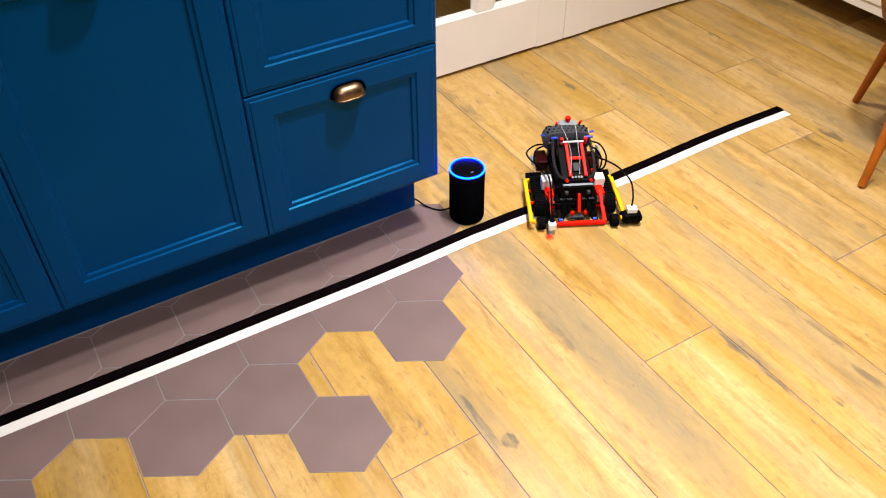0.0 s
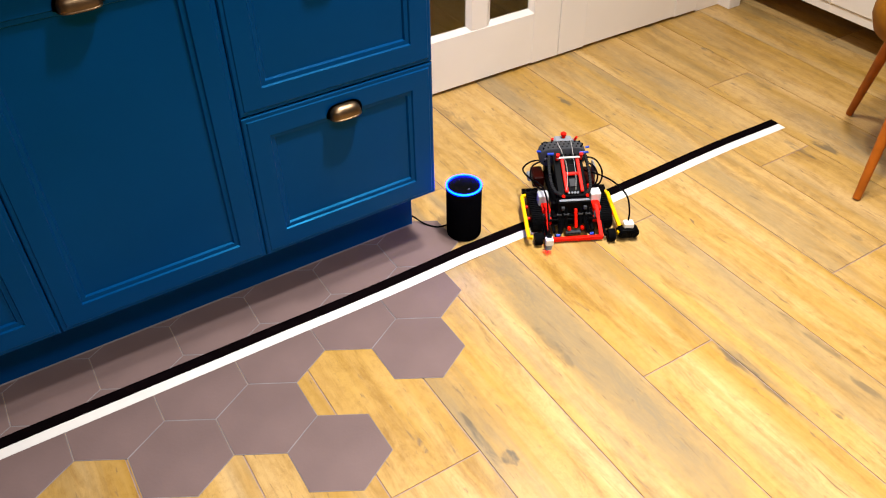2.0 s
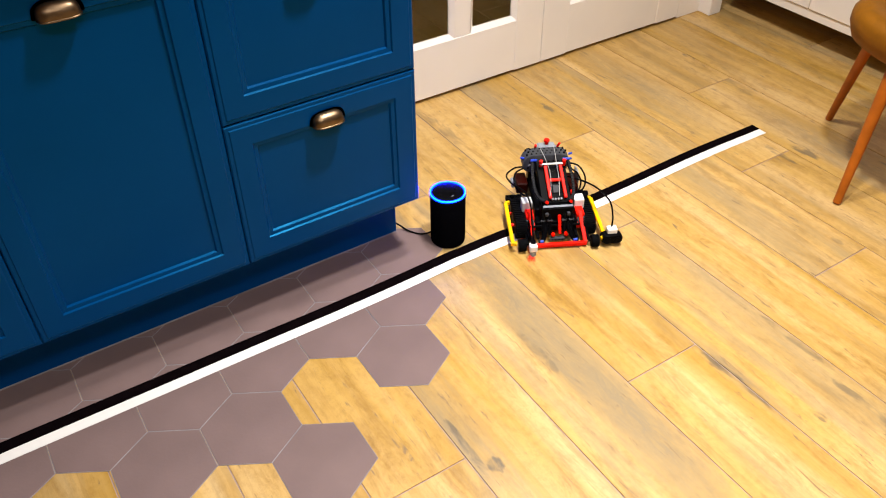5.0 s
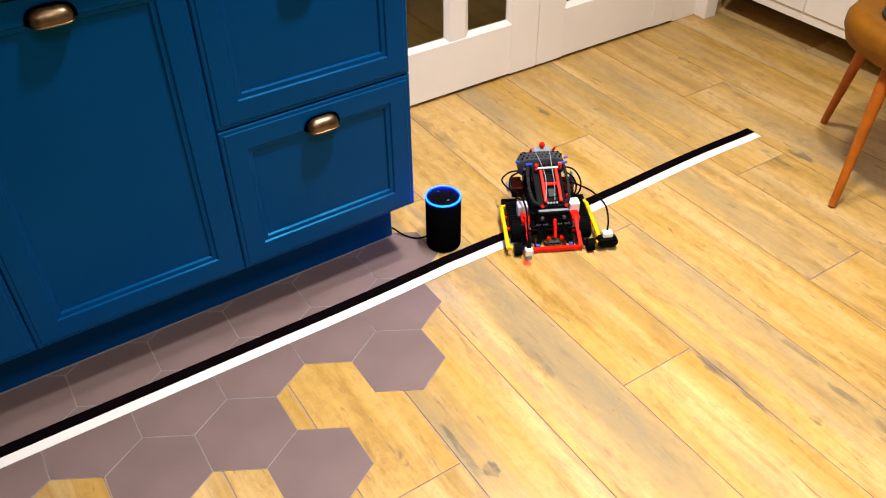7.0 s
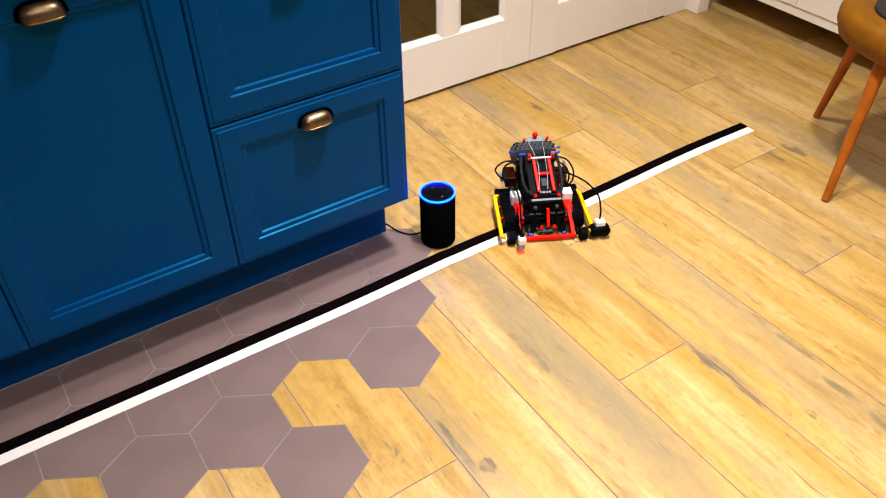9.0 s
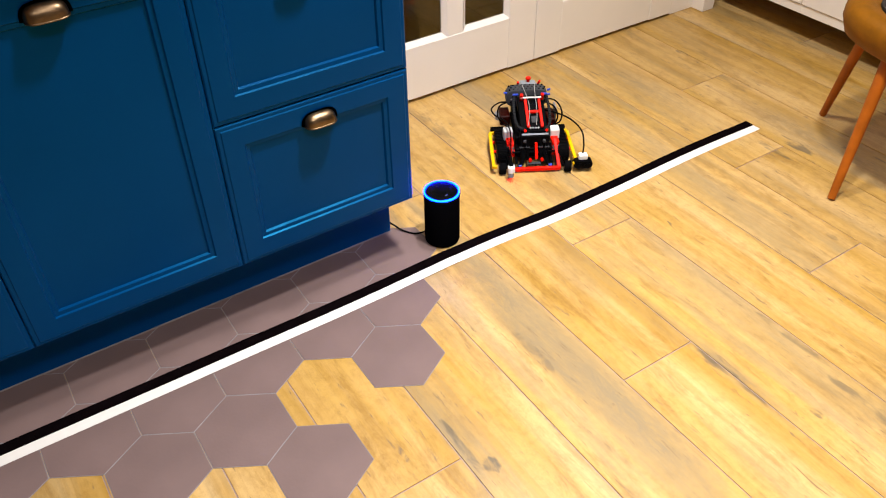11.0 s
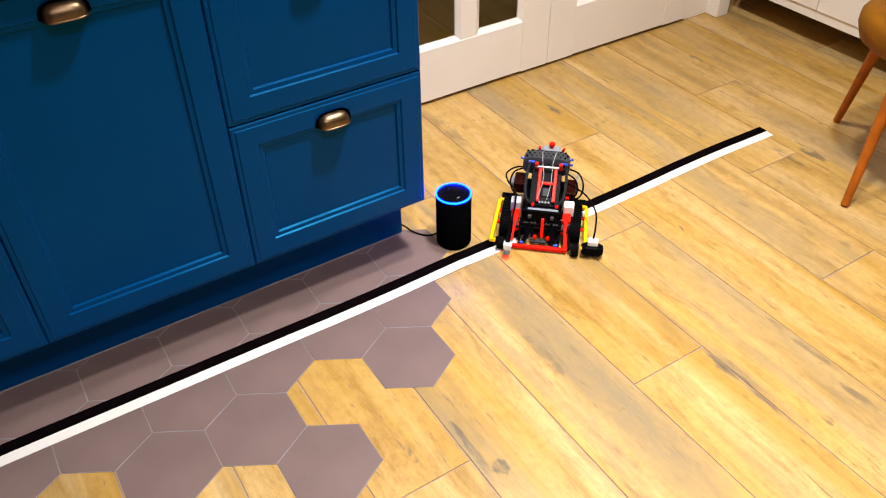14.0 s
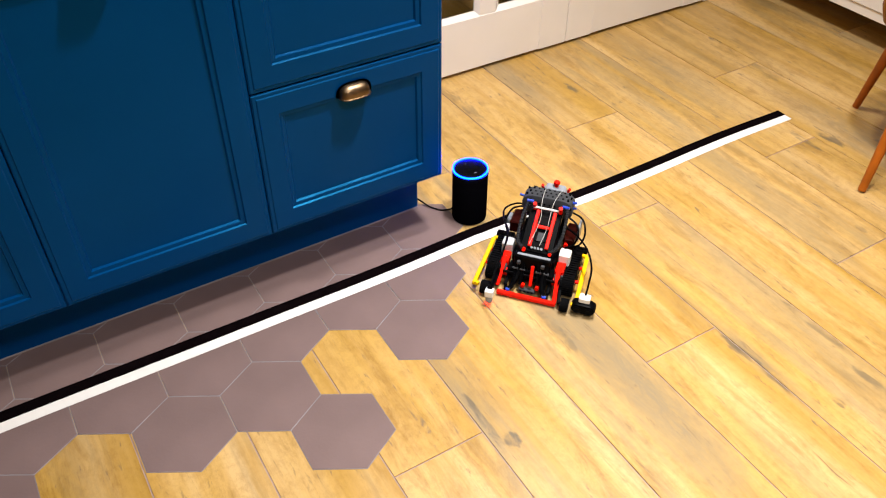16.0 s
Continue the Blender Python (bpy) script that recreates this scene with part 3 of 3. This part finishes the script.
for side in (-1, 1):
    track(side)
    # side bars
    bar = rp("side_bar", holes_beam(B(), (0.117 * side, -0.004, 0.024), (0.113 * side, 0.150, 0.036), 0.0095, 0.0095), M_YELLOW, label="yellow side bar")
    rp("bar_end", beam(B(), (0.117 * side, 0.002, 0.023), (0.106 * side, 0.000, 0.023), 0.0095, 0.0090), M_YELLOW, bar)
    rp("rear_bar", holes_beam(B(), (0.114 * side, 0.152, 0.037), (0.070 * side, 0.158, 0.037), 0.0090, 0.0090), M_YELLOW, bar)
    rp("rear_block", box(B(), min(0.068 * side, 0.110 * side), max(0.068 * side, 0.110 * side), 0.160, 0.176, 0.034, 0.046, 0.0012), M_BLACK)
    bm = B()
    for k in range(5):
        cyl(bm, (side * (0.073 + 0.008 * k), 0.168, 0.046), (side * (0.073 + 0.008 * k), 0.168, 0.0485), 0.0026, n=10)
    rp("rear_studs", bm, M_BLACK)
    # small front wheels
    w = rp("front_wheel", cyl(B(), (side * 0.083, 0.002, 0.0155), (side * 0.101, 0.002, 0.0155), 0.0155, n=28), M_RUBBER)
    rp("rim", cyl(B(), (side * 0.0822, 0.002, 0.0155), (side * 0.1018, 0.002, 0.0155), 0.0085, n=20), M_BLACK, w)
    bm = B()
    for k in range(3):
        cyl(bm, (side * (0.087 + 0.005 * k) - 0.0008, 0.002, 0.0155), (side * (0.087 + 0.005 * k) + 0.0008, 0.002, 0.0155), 0.0163, n=28)
    rp("wheel_rib", bm, M_RUBBER, w)
    rp("wheel_arm", beam(B(), (0.079 * side, 0.002, 0.0155), (0.072 * side, 0.055, 0.028), 0.007, 0.0078), M_BLACK)
    # motors
    mot = rp("motor", box(B(), *sorted((side * 0.054, side * 0.080)), 0.090, 0.118, 0.050, 0.080, 0.002), M_PWHITE if side > 0 else M_LGREY, label="white motor housing" if side > 0 else "pale grey motor housing")
    rp("motor_front", cyl(B(), (side * 0.056, 0.062, 0.034), (side * 0.074, 0.062, 0.034), 0.019, n=24), M_DGREY, mot)
    rp("motor_hub", cyl(B(), (side * 0.053, 0.052, 0.032), (side * 0.0765, 0.052, 0.032), 0.010, n=20), M_RED, mot, "red motor hub")
    rp("motor_cheek", box(B(), *sorted((side * 0.054, side * 0.0745)), 0.056, 0.0895, 0.044, 0.062, 0.002), M_RED, mot, "red motor cheek")
    # red front uprights
    rp("front_upright", holes_beam(B(), (side * 0.0625, 0.066, 0.066), (side * 0.0685, 0.004 if side > 0 else 0.02, 0.012), 0.0098, 0.0085, (0, 1, 0)), M_RED, label="red slanted upright")

rp("front_beam", holes_beam(B(), (-0.064, 0.003, 0.0095), (0.0725, 0.003, 0.0095), 0.0085, 0.0110), M_RED, label="red cross beam at the front")
# black chassis with struts
rp("chassis", box(B(), -0.050, 0.050, 0.072, 0.215, 0.018, 0.072, 0.003), M_BLACK)
rp("underbody", box(B(), -0.052, 0.054, 0.044, 0.0715, 0.022, 0.0515, 0.002), M_BLACK)
for side in (-1, 1):
    rp("inner_panel", box(B(), *sorted((side * 0.0675, side * 0.0700)), 0.030, 0.150, 0.010, 0.052, 0.001), M_BLACK)
    rp("side_beam", holes_beam(B(), (side * 0.049, 0.020, 0.018), (side * 0.049, 0.075, 0.030), 0.0075, 0.009), M_BLACK)
rp("chassis_plate", box(B(), -0.040, 0.044, 0.050, 0.0715, 0.052, 0.088, 0.002), M_BLACK)
for x in (-0.034, -0.017, 0.020, 0.038):
    st = rp("strut", holes_beam(B(), (x, 0.060, 0.086), (x, 0.030, 0.020), 0.0075, 0.0075, (0, 1, 0)), M_BLACK)
    rp("strut_pin", cyl(B(), (x - 0.006, 0.044, 0.055), (x + 0.006, 0.044, 0.055), 0.0026, n=10), M_DGREY, st)
for x in (-0.028, 0.030):
    rp("claw", tube(B(), [(x, 0.048, 0.050), (x * 1.05, 0.030, 0.034), (x * 1.35, 0.014, 0.018), (x * 1.75, 0.012, 0.015)], 0.0058, 8), M_BLACK)
    rp("claw_pin", cyl(B(), (x * 1.3, 0.010, 0.0165), (x * 1.62, 0.010, 0.0165), 0.0045, n=12), M_PBLUE, label="blue pin")
    rp("grey_cap", box(B(), x * 0.95 - 0.004, x * 0.95 + 0.004, 0.038, 0.046, 0.072, 0.080, 0.001), M_DGREY)
rp("centre_lever", holes_beam(B(), (0.006, 0.046, 0.070), (0.007, 0.026, 0.026), 0.0076, 0.0076, (0, 1, 0)), M_RED, label="red upright lever")
for x in (-0.010, 0.023):
    rp("lever_foot", cyl(B(), (x, 0.030, 0.024), (x, 0.022, 0.024), 0.0046, n=14), M_RED)
rp("grey_connector", box(B(), -0.018, 0.020, 0.020, 0.030, 0.008, 0.016, 0.0012), M_DGREY)
bm = B()
for k in range(4):
    cyl(bm, (-0.012 + 0.0085 * k, 0.0195, 0.012), (-0.012 + 0.0085 * k, 0.0185, 0.012), 0.0024, n=10)
rp("connector_hole", bm, M_BLACK)
rp("rear_axle", cyl(B(), (-0.06, 0.040, 0.042), (0.06, 0.040, 0.042), 0.003, n=10), M_BLACK)

# sloping upper deck
LOW, HIGH = Vector((0.004, 0.066, 0.094)), Vector((0.003, 0.165, 0.140))
deck_y = (HIGH - LOW).normalized()
deck_x = Vector((1, 0, 0))
deck_n = deck_x.cross(deck_y)
DECK = Matrix((deck_x, deck_y, deck_n)).transposed().to_4x4()
DECK.translation = LOW
LEN = (HIGH - LOW).length
deck = rp("deck", box(B(), -0.038, 0.038, 0.002, LEN + 0.015, -0.024, -0.006, 0.002, DECK), M_BLACK)
rp("screen", box(B(), -0.011, 0.017, 0.030, LEN - 0.015, -0.007, -0.0035, 0.001, DECK), M_BLACK, deck)
for x in (-0.0195, 0.0195):
    top, bot = DECK @ Vector((x + 0.003, LEN - 0.004, 0.003)), DECK @ Vector((x + 0.003, 0.012, 0.001))
    rp("red_rail", holes_beam(B(), bot, top, 0.0082, 0.0075, deck_n), M_RED, deck, "red rail")
    rp("red_post", cyl(B(), DECK @ Vector((x * 1.54 + 0.003, LEN + 0.002, -0.004)), DECK @ Vector((x * 1.54 + 0.003, LEN + 0.004, 0.016)), 0.0048, n=14), M_RED, deck, "red rounded post")
    rp("pin", cyl(B(), DECK @ Vector((x * 1.54 + 0.003, 0.004, -0.002)), DECK @ Vector((x * 1.54 + 0.003, -0.001, 0.004)), 0.0042, n=14), M_RED, deck)
rp("deck_strip", box(B(), -0.005, 0.011, 0.030, LEN * 0.48, -0.0033, -0.0022, 0.0004, DECK), M_DGREY, deck, "dark grey strip")
rp("red_crossbar", holes_beam(B(), DECK @ Vector((-0.0125, LEN * 0.58, 0.0025)), DECK @ Vector((0.0185, LEN * 0.58, 0.0025)), 0.0075, 0.0070, deck_n), M_RED, deck, "red crossbar")
rp("white_crossbar", holes_beam(B(), DECK @ Vector((-0.030, LEN + 0.000, 0.0065)), DECK @ Vector((0.030, LEN + 0.000, 0.0065)), 0.0045, 0.004, deck_n), M_PWHITE, deck, "white crossbar")
rp("grey_bumper", holes_beam(B(), (-0.034, 0.058, 0.087), (0.042, 0.058, 0.087), 0.0075, 0.006), M_GREY, deck, "grey bar")
rp("black_bumper", holes_beam(B(), (-0.038, 0.055, 0.080), (0.046, 0.055, 0.080), 0.0075, 0.008), M_BLACK, deck)
bm = B()
for k in range(4):
    cyl(bm, DECK @ Vector((-0.011 + 0.0075 * k, 0.012, -0.004)), DECK @ Vector((-0.011 + 0.0075 * k, 0.010, 0.002)), 0.0028, n=10)
rp("grey_gear", bm, M_GREY, deck)
# bent rubber belts on both sides of the deck
for s in (-1, 1):
    pts = [(0.043 * s, 0.194, 0.140), (0.047 * s, 0.176, 0.140), (0.050 * s, 0.150, 0.126), (0.050 * s, 0.115, 0.108), (0.044 * s, 0.085, 0.098), (0.030 * s, 0.068, 0.098)]
    pts = [(x + 0.003, y, z) for x, y, z in pts]
    path = smooth_path(pts, 5)
    belt = rp("rubber_belt", tube(B(), pts, 0.0036, 8, 5), M_BELT, label="dark grey bent rubber belt")
    bm = B()
    for p, q in zip(path[:-1:1], path[1::1]):
        beam(bm, p.lerp(q, 0.25), p.lerp(q, 0.75), 0.0078, 0.0088, (0, 0, 1), 0.0008)
    rp("belt_rib", bm, M_BELT, belt)

# the dark grey drum at the back, with holes
def drum_outline(grow):
    out = []
    for k in range(44):
        a = 2 * math.pi * k / 44
        c, n = math.cos(a), math.sin(a)
        out.append((-0.002 + (0.061 + grow) * math.copysign(abs(c) ** 0.36, c), 0.124 + (0.027 + grow) * math.copysign(abs(n) ** 0.62, n) - 0.006 * (c * c if n > 0 else 0)))
    return out


drum = rp("drum", loft(B(), [[(x, y, z) for x, z in drum_outline(g)] for y, g in ((0.196, -0.004), (0.1975, -0.001), (0.201, 0.0), (0.232, 0.0), (0.235, -0.002), (0.236, -0.005))]), M_DGREY, label="dark grey perforated drum")
bm = B()
for i in range(9):
    for j in range(3):
        x = -0.051 + 0.0122 * i + (0.004 if j % 2 else -0.002)
        top_z = max(z for px, z in drum_outline(0.0) if abs(px - x) < 0.02)
        cyl(bm, (x, 0.205 + 0.0115 * j, top_z - 0.003), (x, 0.205 + 0.0115 * j, top_z + 0.0004), 0.0026, n=8)
    for j in range(2):
        x = -0.050 + 0.0122 * i + (0.005 if j % 2 else 0)
        cyl(bm, (x, 0.1972, 0.114 + 0.017 * j), (x, 0.1955, 0.114 + 0.017 * j), 0.0028, n=8)
rp("drum_hole", bm, M_BLACK, drum)
bm = B()
for i in range(6):
    x = -0.046 + 0.0185 * i
    box(bm, x - 0.0042, x + 0.0042, 0.1952, 0.1966, 0.1205, 0.1245, 0.0005)
rp("drum_slot", bm, M_GREY, drum, "pale grey slots")
rp("rear_column", box(B(), -0.040, 0.040, 0.2365, 0.262, 0.018, 0.118, 0.003), M_BLACK)
top = rp("grey_motor", box(B(), -0.018, 0.030, 0.236, 0.264, 0.118, 0.148, 0.004), M_GREY, label="grey motor on top")
rp("motor_ear", box(B(), -0.026, -0.0185, 0.240, 0.256, 0.128, 0.142, 0.002), M_GREY, top)
rp("motor_ear", box(B(), 0.0305, 0.038, 0.240, 0.256, 0.128, 0.142, 0.002), M_GREY, top)
rp("red_pin", cyl(B(), (-0.024, 0.246, 0.139), (-0.024, 0.240, 0.154), 0.0036, n=12), M_RED, top)
for x in (-0.012, 0.006, 0.022):
    rp("motor_rib", box(B(), x - 0.003, x + 0.003, 0.2335, 0.2375, 0.124, 0.1495, 0.001), M_GREY, top)
rp("motor_axle", cyl(B(), (-0.040, 0.246, 0.136), (0.046, 0.246, 0.136), 0.0028, n=10), M_BLACK, top)
rp("axle_end", cyl(B(), (-0.046, 0.246, 0.136), (-0.038, 0.246, 0.136), 0.0055, n=12), M_BLACK, top)
rp("red_pin", cyl(B(), (0.036, 0.247, 0.142), (0.040, 0.243, 0.154), 0.0034, n=12), M_RED, top)
rp("red_knob", lathe(B(), [(0.0, 0.0), (0.0045, 0.0), (0.0045, 0.007), (0.0075, 0.008), (0.0078, 0.013), (0.006, 0.015), (0.0, 0.015)], 20, (0.007, 0.252, 0.148)), M_RED, top, "red knob")
for s, z in ((1, 0.128), (1, 0.144), (-1, 0.138)):
    cx = 0.056 if s > 0 else -0.060
    rp("blue_pin", cyl(B(), (cx, 0.206, z), (cx + s * 0.010, 0.206, z + 0.002), 0.0030, n=12), M_PBLUE, label="blue pin")
for s in (-1, 1):
    rp("belt_pin", cyl(B(), (s * 0.034 + 0.003, 0.184, 0.144), (s * 0.050 + 0.003, 0.182, 0.145), 0.0036, n=12), M_PBLUE, label="blue pin")
# boxes beside the chassis
rp("side_box", box(B(), -0.082, -0.052, 0.168, 0.222, 0.052, 0.084, 0.003), M_DRED, label="dark red box")
rp("side_plug", box(B(), -0.093, -0.0825, 0.184, 0.214, 0.060, 0.076, 0.003), M_GREY)
rp("side_box", box(B(), 0.052, 0.078, 0.150, 0.215, 0.048, 0.080, 0.003), M_DRED, label="dark red box")
rp("side_plate", box(B(), 0.0785, 0.084, 0.175, 0.215, 0.056, 0.100, 0.0015), M_GREY)
rp("red_lamp_pin", cyl(B(), (0.060, 0.148, 0.066), (0.060, 0.140, 0.066), 0.005, n=14), M_RED)

# colour sensor reaching ahead
sens = rp("colour_sensor", box(B(), -0.0815, -0.0625, -0.043, -0.025, 0.027, 0.046, 0.0018), M_PWHITE, label="white sensor block")
rp("sensor_nose", lathe(B(), [(0.0, 0.0262), (0.0045, 0.0262), (0.0045, 0.0130), (0.0080, 0.0130), (0.0080, 0.0268), (0.0, 0.0268)], 24, (-0.072, -0.0345, 0)), M_GREY, sens)
rp("sensor_light", cyl(B(), (-0.072, -0.0385, 0.0235), (-0.072, -0.0385, 0.0230), 0.0040, n=16), M_REDLED, sens, "red glowing sensor light")
rp("sensor_fork", box(B(), -0.0775, -0.0665, -0.034, -0.025, 0.0462, 0.054, 0.001), M_BLACK, sens)
rp("sensor_arm", beam(B(), (-0.072, -0.024, 0.034), (-0.072, 0.040, 0.034), 0.008, 0.008), M_BLACK, sens)
# distance sensor with two round eyes
dist = rp("distance_sensor", box(B(), 0.122, 0.147, -0.008, 0.012, 0.034, 0.048, 0.002), M_PWHITE, label="white sensor block over two black eyes")
rp("eyes", loft(B(), [[(0.1345 + (0.0130 * (1 if math.cos(a) >= 0 else -1) + rr * math.cos(a)), y, 0.0205 + 0.92 * rr * math.sin(a)) for a in [2 * math.pi * (k + 0.5) / 32 for k in range(32)]] for y, rr in ((0.010, 0.0115), (0.008, 0.0145), (-0.010, 0.0145), (-0.014, 0.0125))]), M_BLACK, dist)
for x in (0.1215, 0.1475):
    rp("eye", lathe(B(), [(0.0, 0.0), (0.009, 0.0), (0.0095, 0.003), (0.006, 0.0045), (0.0, 0.003)], 24), M_BLACK, dist).matrix_basis = Matrix.Translation((x, -0.0135, 0.0195)) @ pose(0, 0, 0, 90)
dist.location.y = 0.008
rp("sensor_bracket", beam(B(), (0.110, 0.006, 0.024), (0.124, 0.004, 0.024), 0.008, 0.008), M_BLACK, dist)

# cables and strings
for pts in ([(-0.072, -0.029, 0.054), (-0.070, 0.005, 0.072), (-0.066, 0.060, 0.096), (-0.072, 0.115, 0.098), (-0.095, 0.165, 0.088), (-0.104, 0.205, 0.088), (-0.080, 0.222, 0.098), (-0.048, 0.222, 0.100)],
            [(-0.058, 0.200, 0.112), (-0.082, 0.192, 0.104), (-0.090, 0.165, 0.090), (-0.078, 0.135, 0.080), (-0.055, 0.125, 0.070)],
            [(0.1345, 0.014, 0.048), (0.1365, 0.024, 0.074), (0.134, 0.056, 0.096), (0.113, 0.106, 0.102), (0.082, 0.148, 0.099), (0.048, 0.172, 0.098)],
            [(0.055, 0.205, 0.118), (0.084, 0.195, 0.112), (0.098, 0.170, 0.092), (0.090, 0.150, 0.070), (0.066, 0.150, 0.060)],
            [(0.055, 0.190, 0.112), (0.076, 0.178, 0.104), (0.084, 0.158, 0.088), (0.076, 0.142, 0.072), (0.060, 0.140, 0.064)]):
    rp("cable", tube(B(), pts, 0.0023, 8), M_BLACK, label="black connecting cable")
for pts in ([(-0.014, 0.242, 0.146), (-0.014, 0.215, 0.153), (-0.010, 0.170, 0.152), (-0.004, 0.140, 0.134), (-0.008, 0.100, 0.118), (-0.014, 0.078, 0.106)],
            [(0.024, 0.244, 0.147), (0.020, 0.210, 0.154), (0.016, 0.170, 0.152), (0.016, 0.120, 0.124), (0.010, 0.078, 0.106)]):
    rp("string", tube(B(), pts, 0.0007, 6), M_STRING, label="thin grey string")


# ---- floor tiles and planks ----
HEX_W, HEX_S = 0.1778, 0.1024
ROW_Y = {3: 0.1812, 2: 0.0280, 1: -0.1252, 0: -0.2784, -1: -0.4316}


def hex_centres():
    out = []
    for row, y in ROW_Y.items():
        for k in range(-1, 9):
            x = (-0.2180 if row % 2 == 0 else -0.1291) - HEX_W * k
            if row == 3 and x > -0.1 or row == 2 and x > 0 or row == 1 and x > -0.12:
                continue
            if row == 0 and round((-0.2180 - x) / HEX_W) not in (0, 2, 3, 5, 6, 7, 8):
                continue
            if row == -1 and round((-0.1291 - x) / HEX_W) not in (2, 6, 8):
                continue
            out.append((x, y))
    return out


def hex_mesh(name, s, z0, z1, bevel, material):
    bm = B()
    loops = []
    for r, z in ((s, z0), (s, z1 - bevel), (s - bevel * 1.3, z1)):
        loops.append([(r * math.sin(math.pi * k / 3), r * math.cos(math.pi * k / 3), z) for k in range(6)])
    loft(bm, loops)
    me = bpy.data.meshes.new(name)
    bmesh.ops.recalc_face_normals(bm, faces=bm.faces)
    bm.to_mesh(me)
    bm.free()
    me.materials.append(material)
    return me


hex_tile = hex_mesh("hexagon_tile", HEX_S - 0.0016, -0.001, 0.0020, 0.0004, M_HEX)
hex_bed = hex_mesh("grout_bed", HEX_S - 0.0002, -0.001, 0.0013, 0.0001, M_GROUT)
for x, y in hex_centres():
    for nm, me in (("grout_bed", hex_bed), ("hexagon_tile", hex_tile)):
        ob = new(nm, me)
        ob.parent = floor
        ob.location = (x, y, 0)

PLANK_W, PLANK_L = (0.1962, 0.2003), 1.3


def plank_mesh(width, length):
    bm = box(B(), -width / 2 + 0.0014, width / 2 - 0.0014, -length / 2 + 0.0014, length / 2 - 0.0014, -0.02, 0.0, 0.0006)
    me = bpy.data.meshes.new("plank")
    bm.to_mesh(me)
    bm.free()
    me.materials.append(M_WOOD)
    return me


planks = [plank_mesh(w, PLANK_L) for w in PLANK_W]
for i in range(-17, 11):
    for j in range(-3, 3):
        y0 = -0.605 + 0.4 * (i % 3) + PLANK_L * j + {-3: 0.03, -2: 0.085}.get(i, 0)
        if y0 > 1.9 or y0 < -3.0:
            continue
        ob = new("plank", planks[i >= 0])
        ob.parent = floor
        ob.location = (0.1375 + PLANK_W[i >= 0] * (i + 0.5), y0 + PLANK_L / 2, 0)

# cut planks along the south wall
cut = {}
for i in range(-17, 11):
    for j in (-3, -2):
        y0 = -0.605 + 0.4 * (i % 3) + PLANK_L * j + {-3: 0.03, -2: 0.085}.get(i, 0)
        y1 = y0 + PLANK_L
        if y0 >= -3.0 or y1 < -3.2:
            continue
        start = max(y0, -3.29)
        key = (i >= 0, round(y1 - start, 3))
        if key not in cut:
            cut[key] = plank_mesh(PLANK_W[i >= 0], y1 - start)
        ob = new("plank", cut[key])
        ob.parent = floor
        ob.location = (0.1375 + PLANK_W[i >= 0] * (i + 0.5), (y1 + start) / 2, 0)



# ---- what moves ----
ROBOT = [
    (0.0, 0.293, -0.182, -27.6), (8.5, 0.293, -0.182, -27.6), (8.8, 0.296, -0.178, -27.6), (9.0, 0.306, -0.160, -27.8),
    (9.2, 0.320, -0.138, -28.0), (10.6, 0.430, 0.052, -29.8), (11.0, 0.458, 0.100, -30.2), (11.3, 0.460, 0.104, -30.3), (11.5, 0.454, 0.094, -30.3),
    (12.0, 0.422, 0.038, -29.3), (12.5, 0.384, -0.023, -29.6), (13.0, 0.332, -0.052, -40.6), (13.5, 0.281, -0.099, -42.2),
    (14.0, 0.232, -0.149, -42.8), (14.5, 0.183, -0.201, -42.9), (15.0, 0.131, -0.241, -45.7), (15.5, 0.075, -0.278, -49.0), (16.0, 0.021, -0.322, -49.7)]


def motions():
    walk(robot, [(t, pose(x, y, 0.001, 0, 0, a)) for t, x, y, a in ROBOT])


motions()
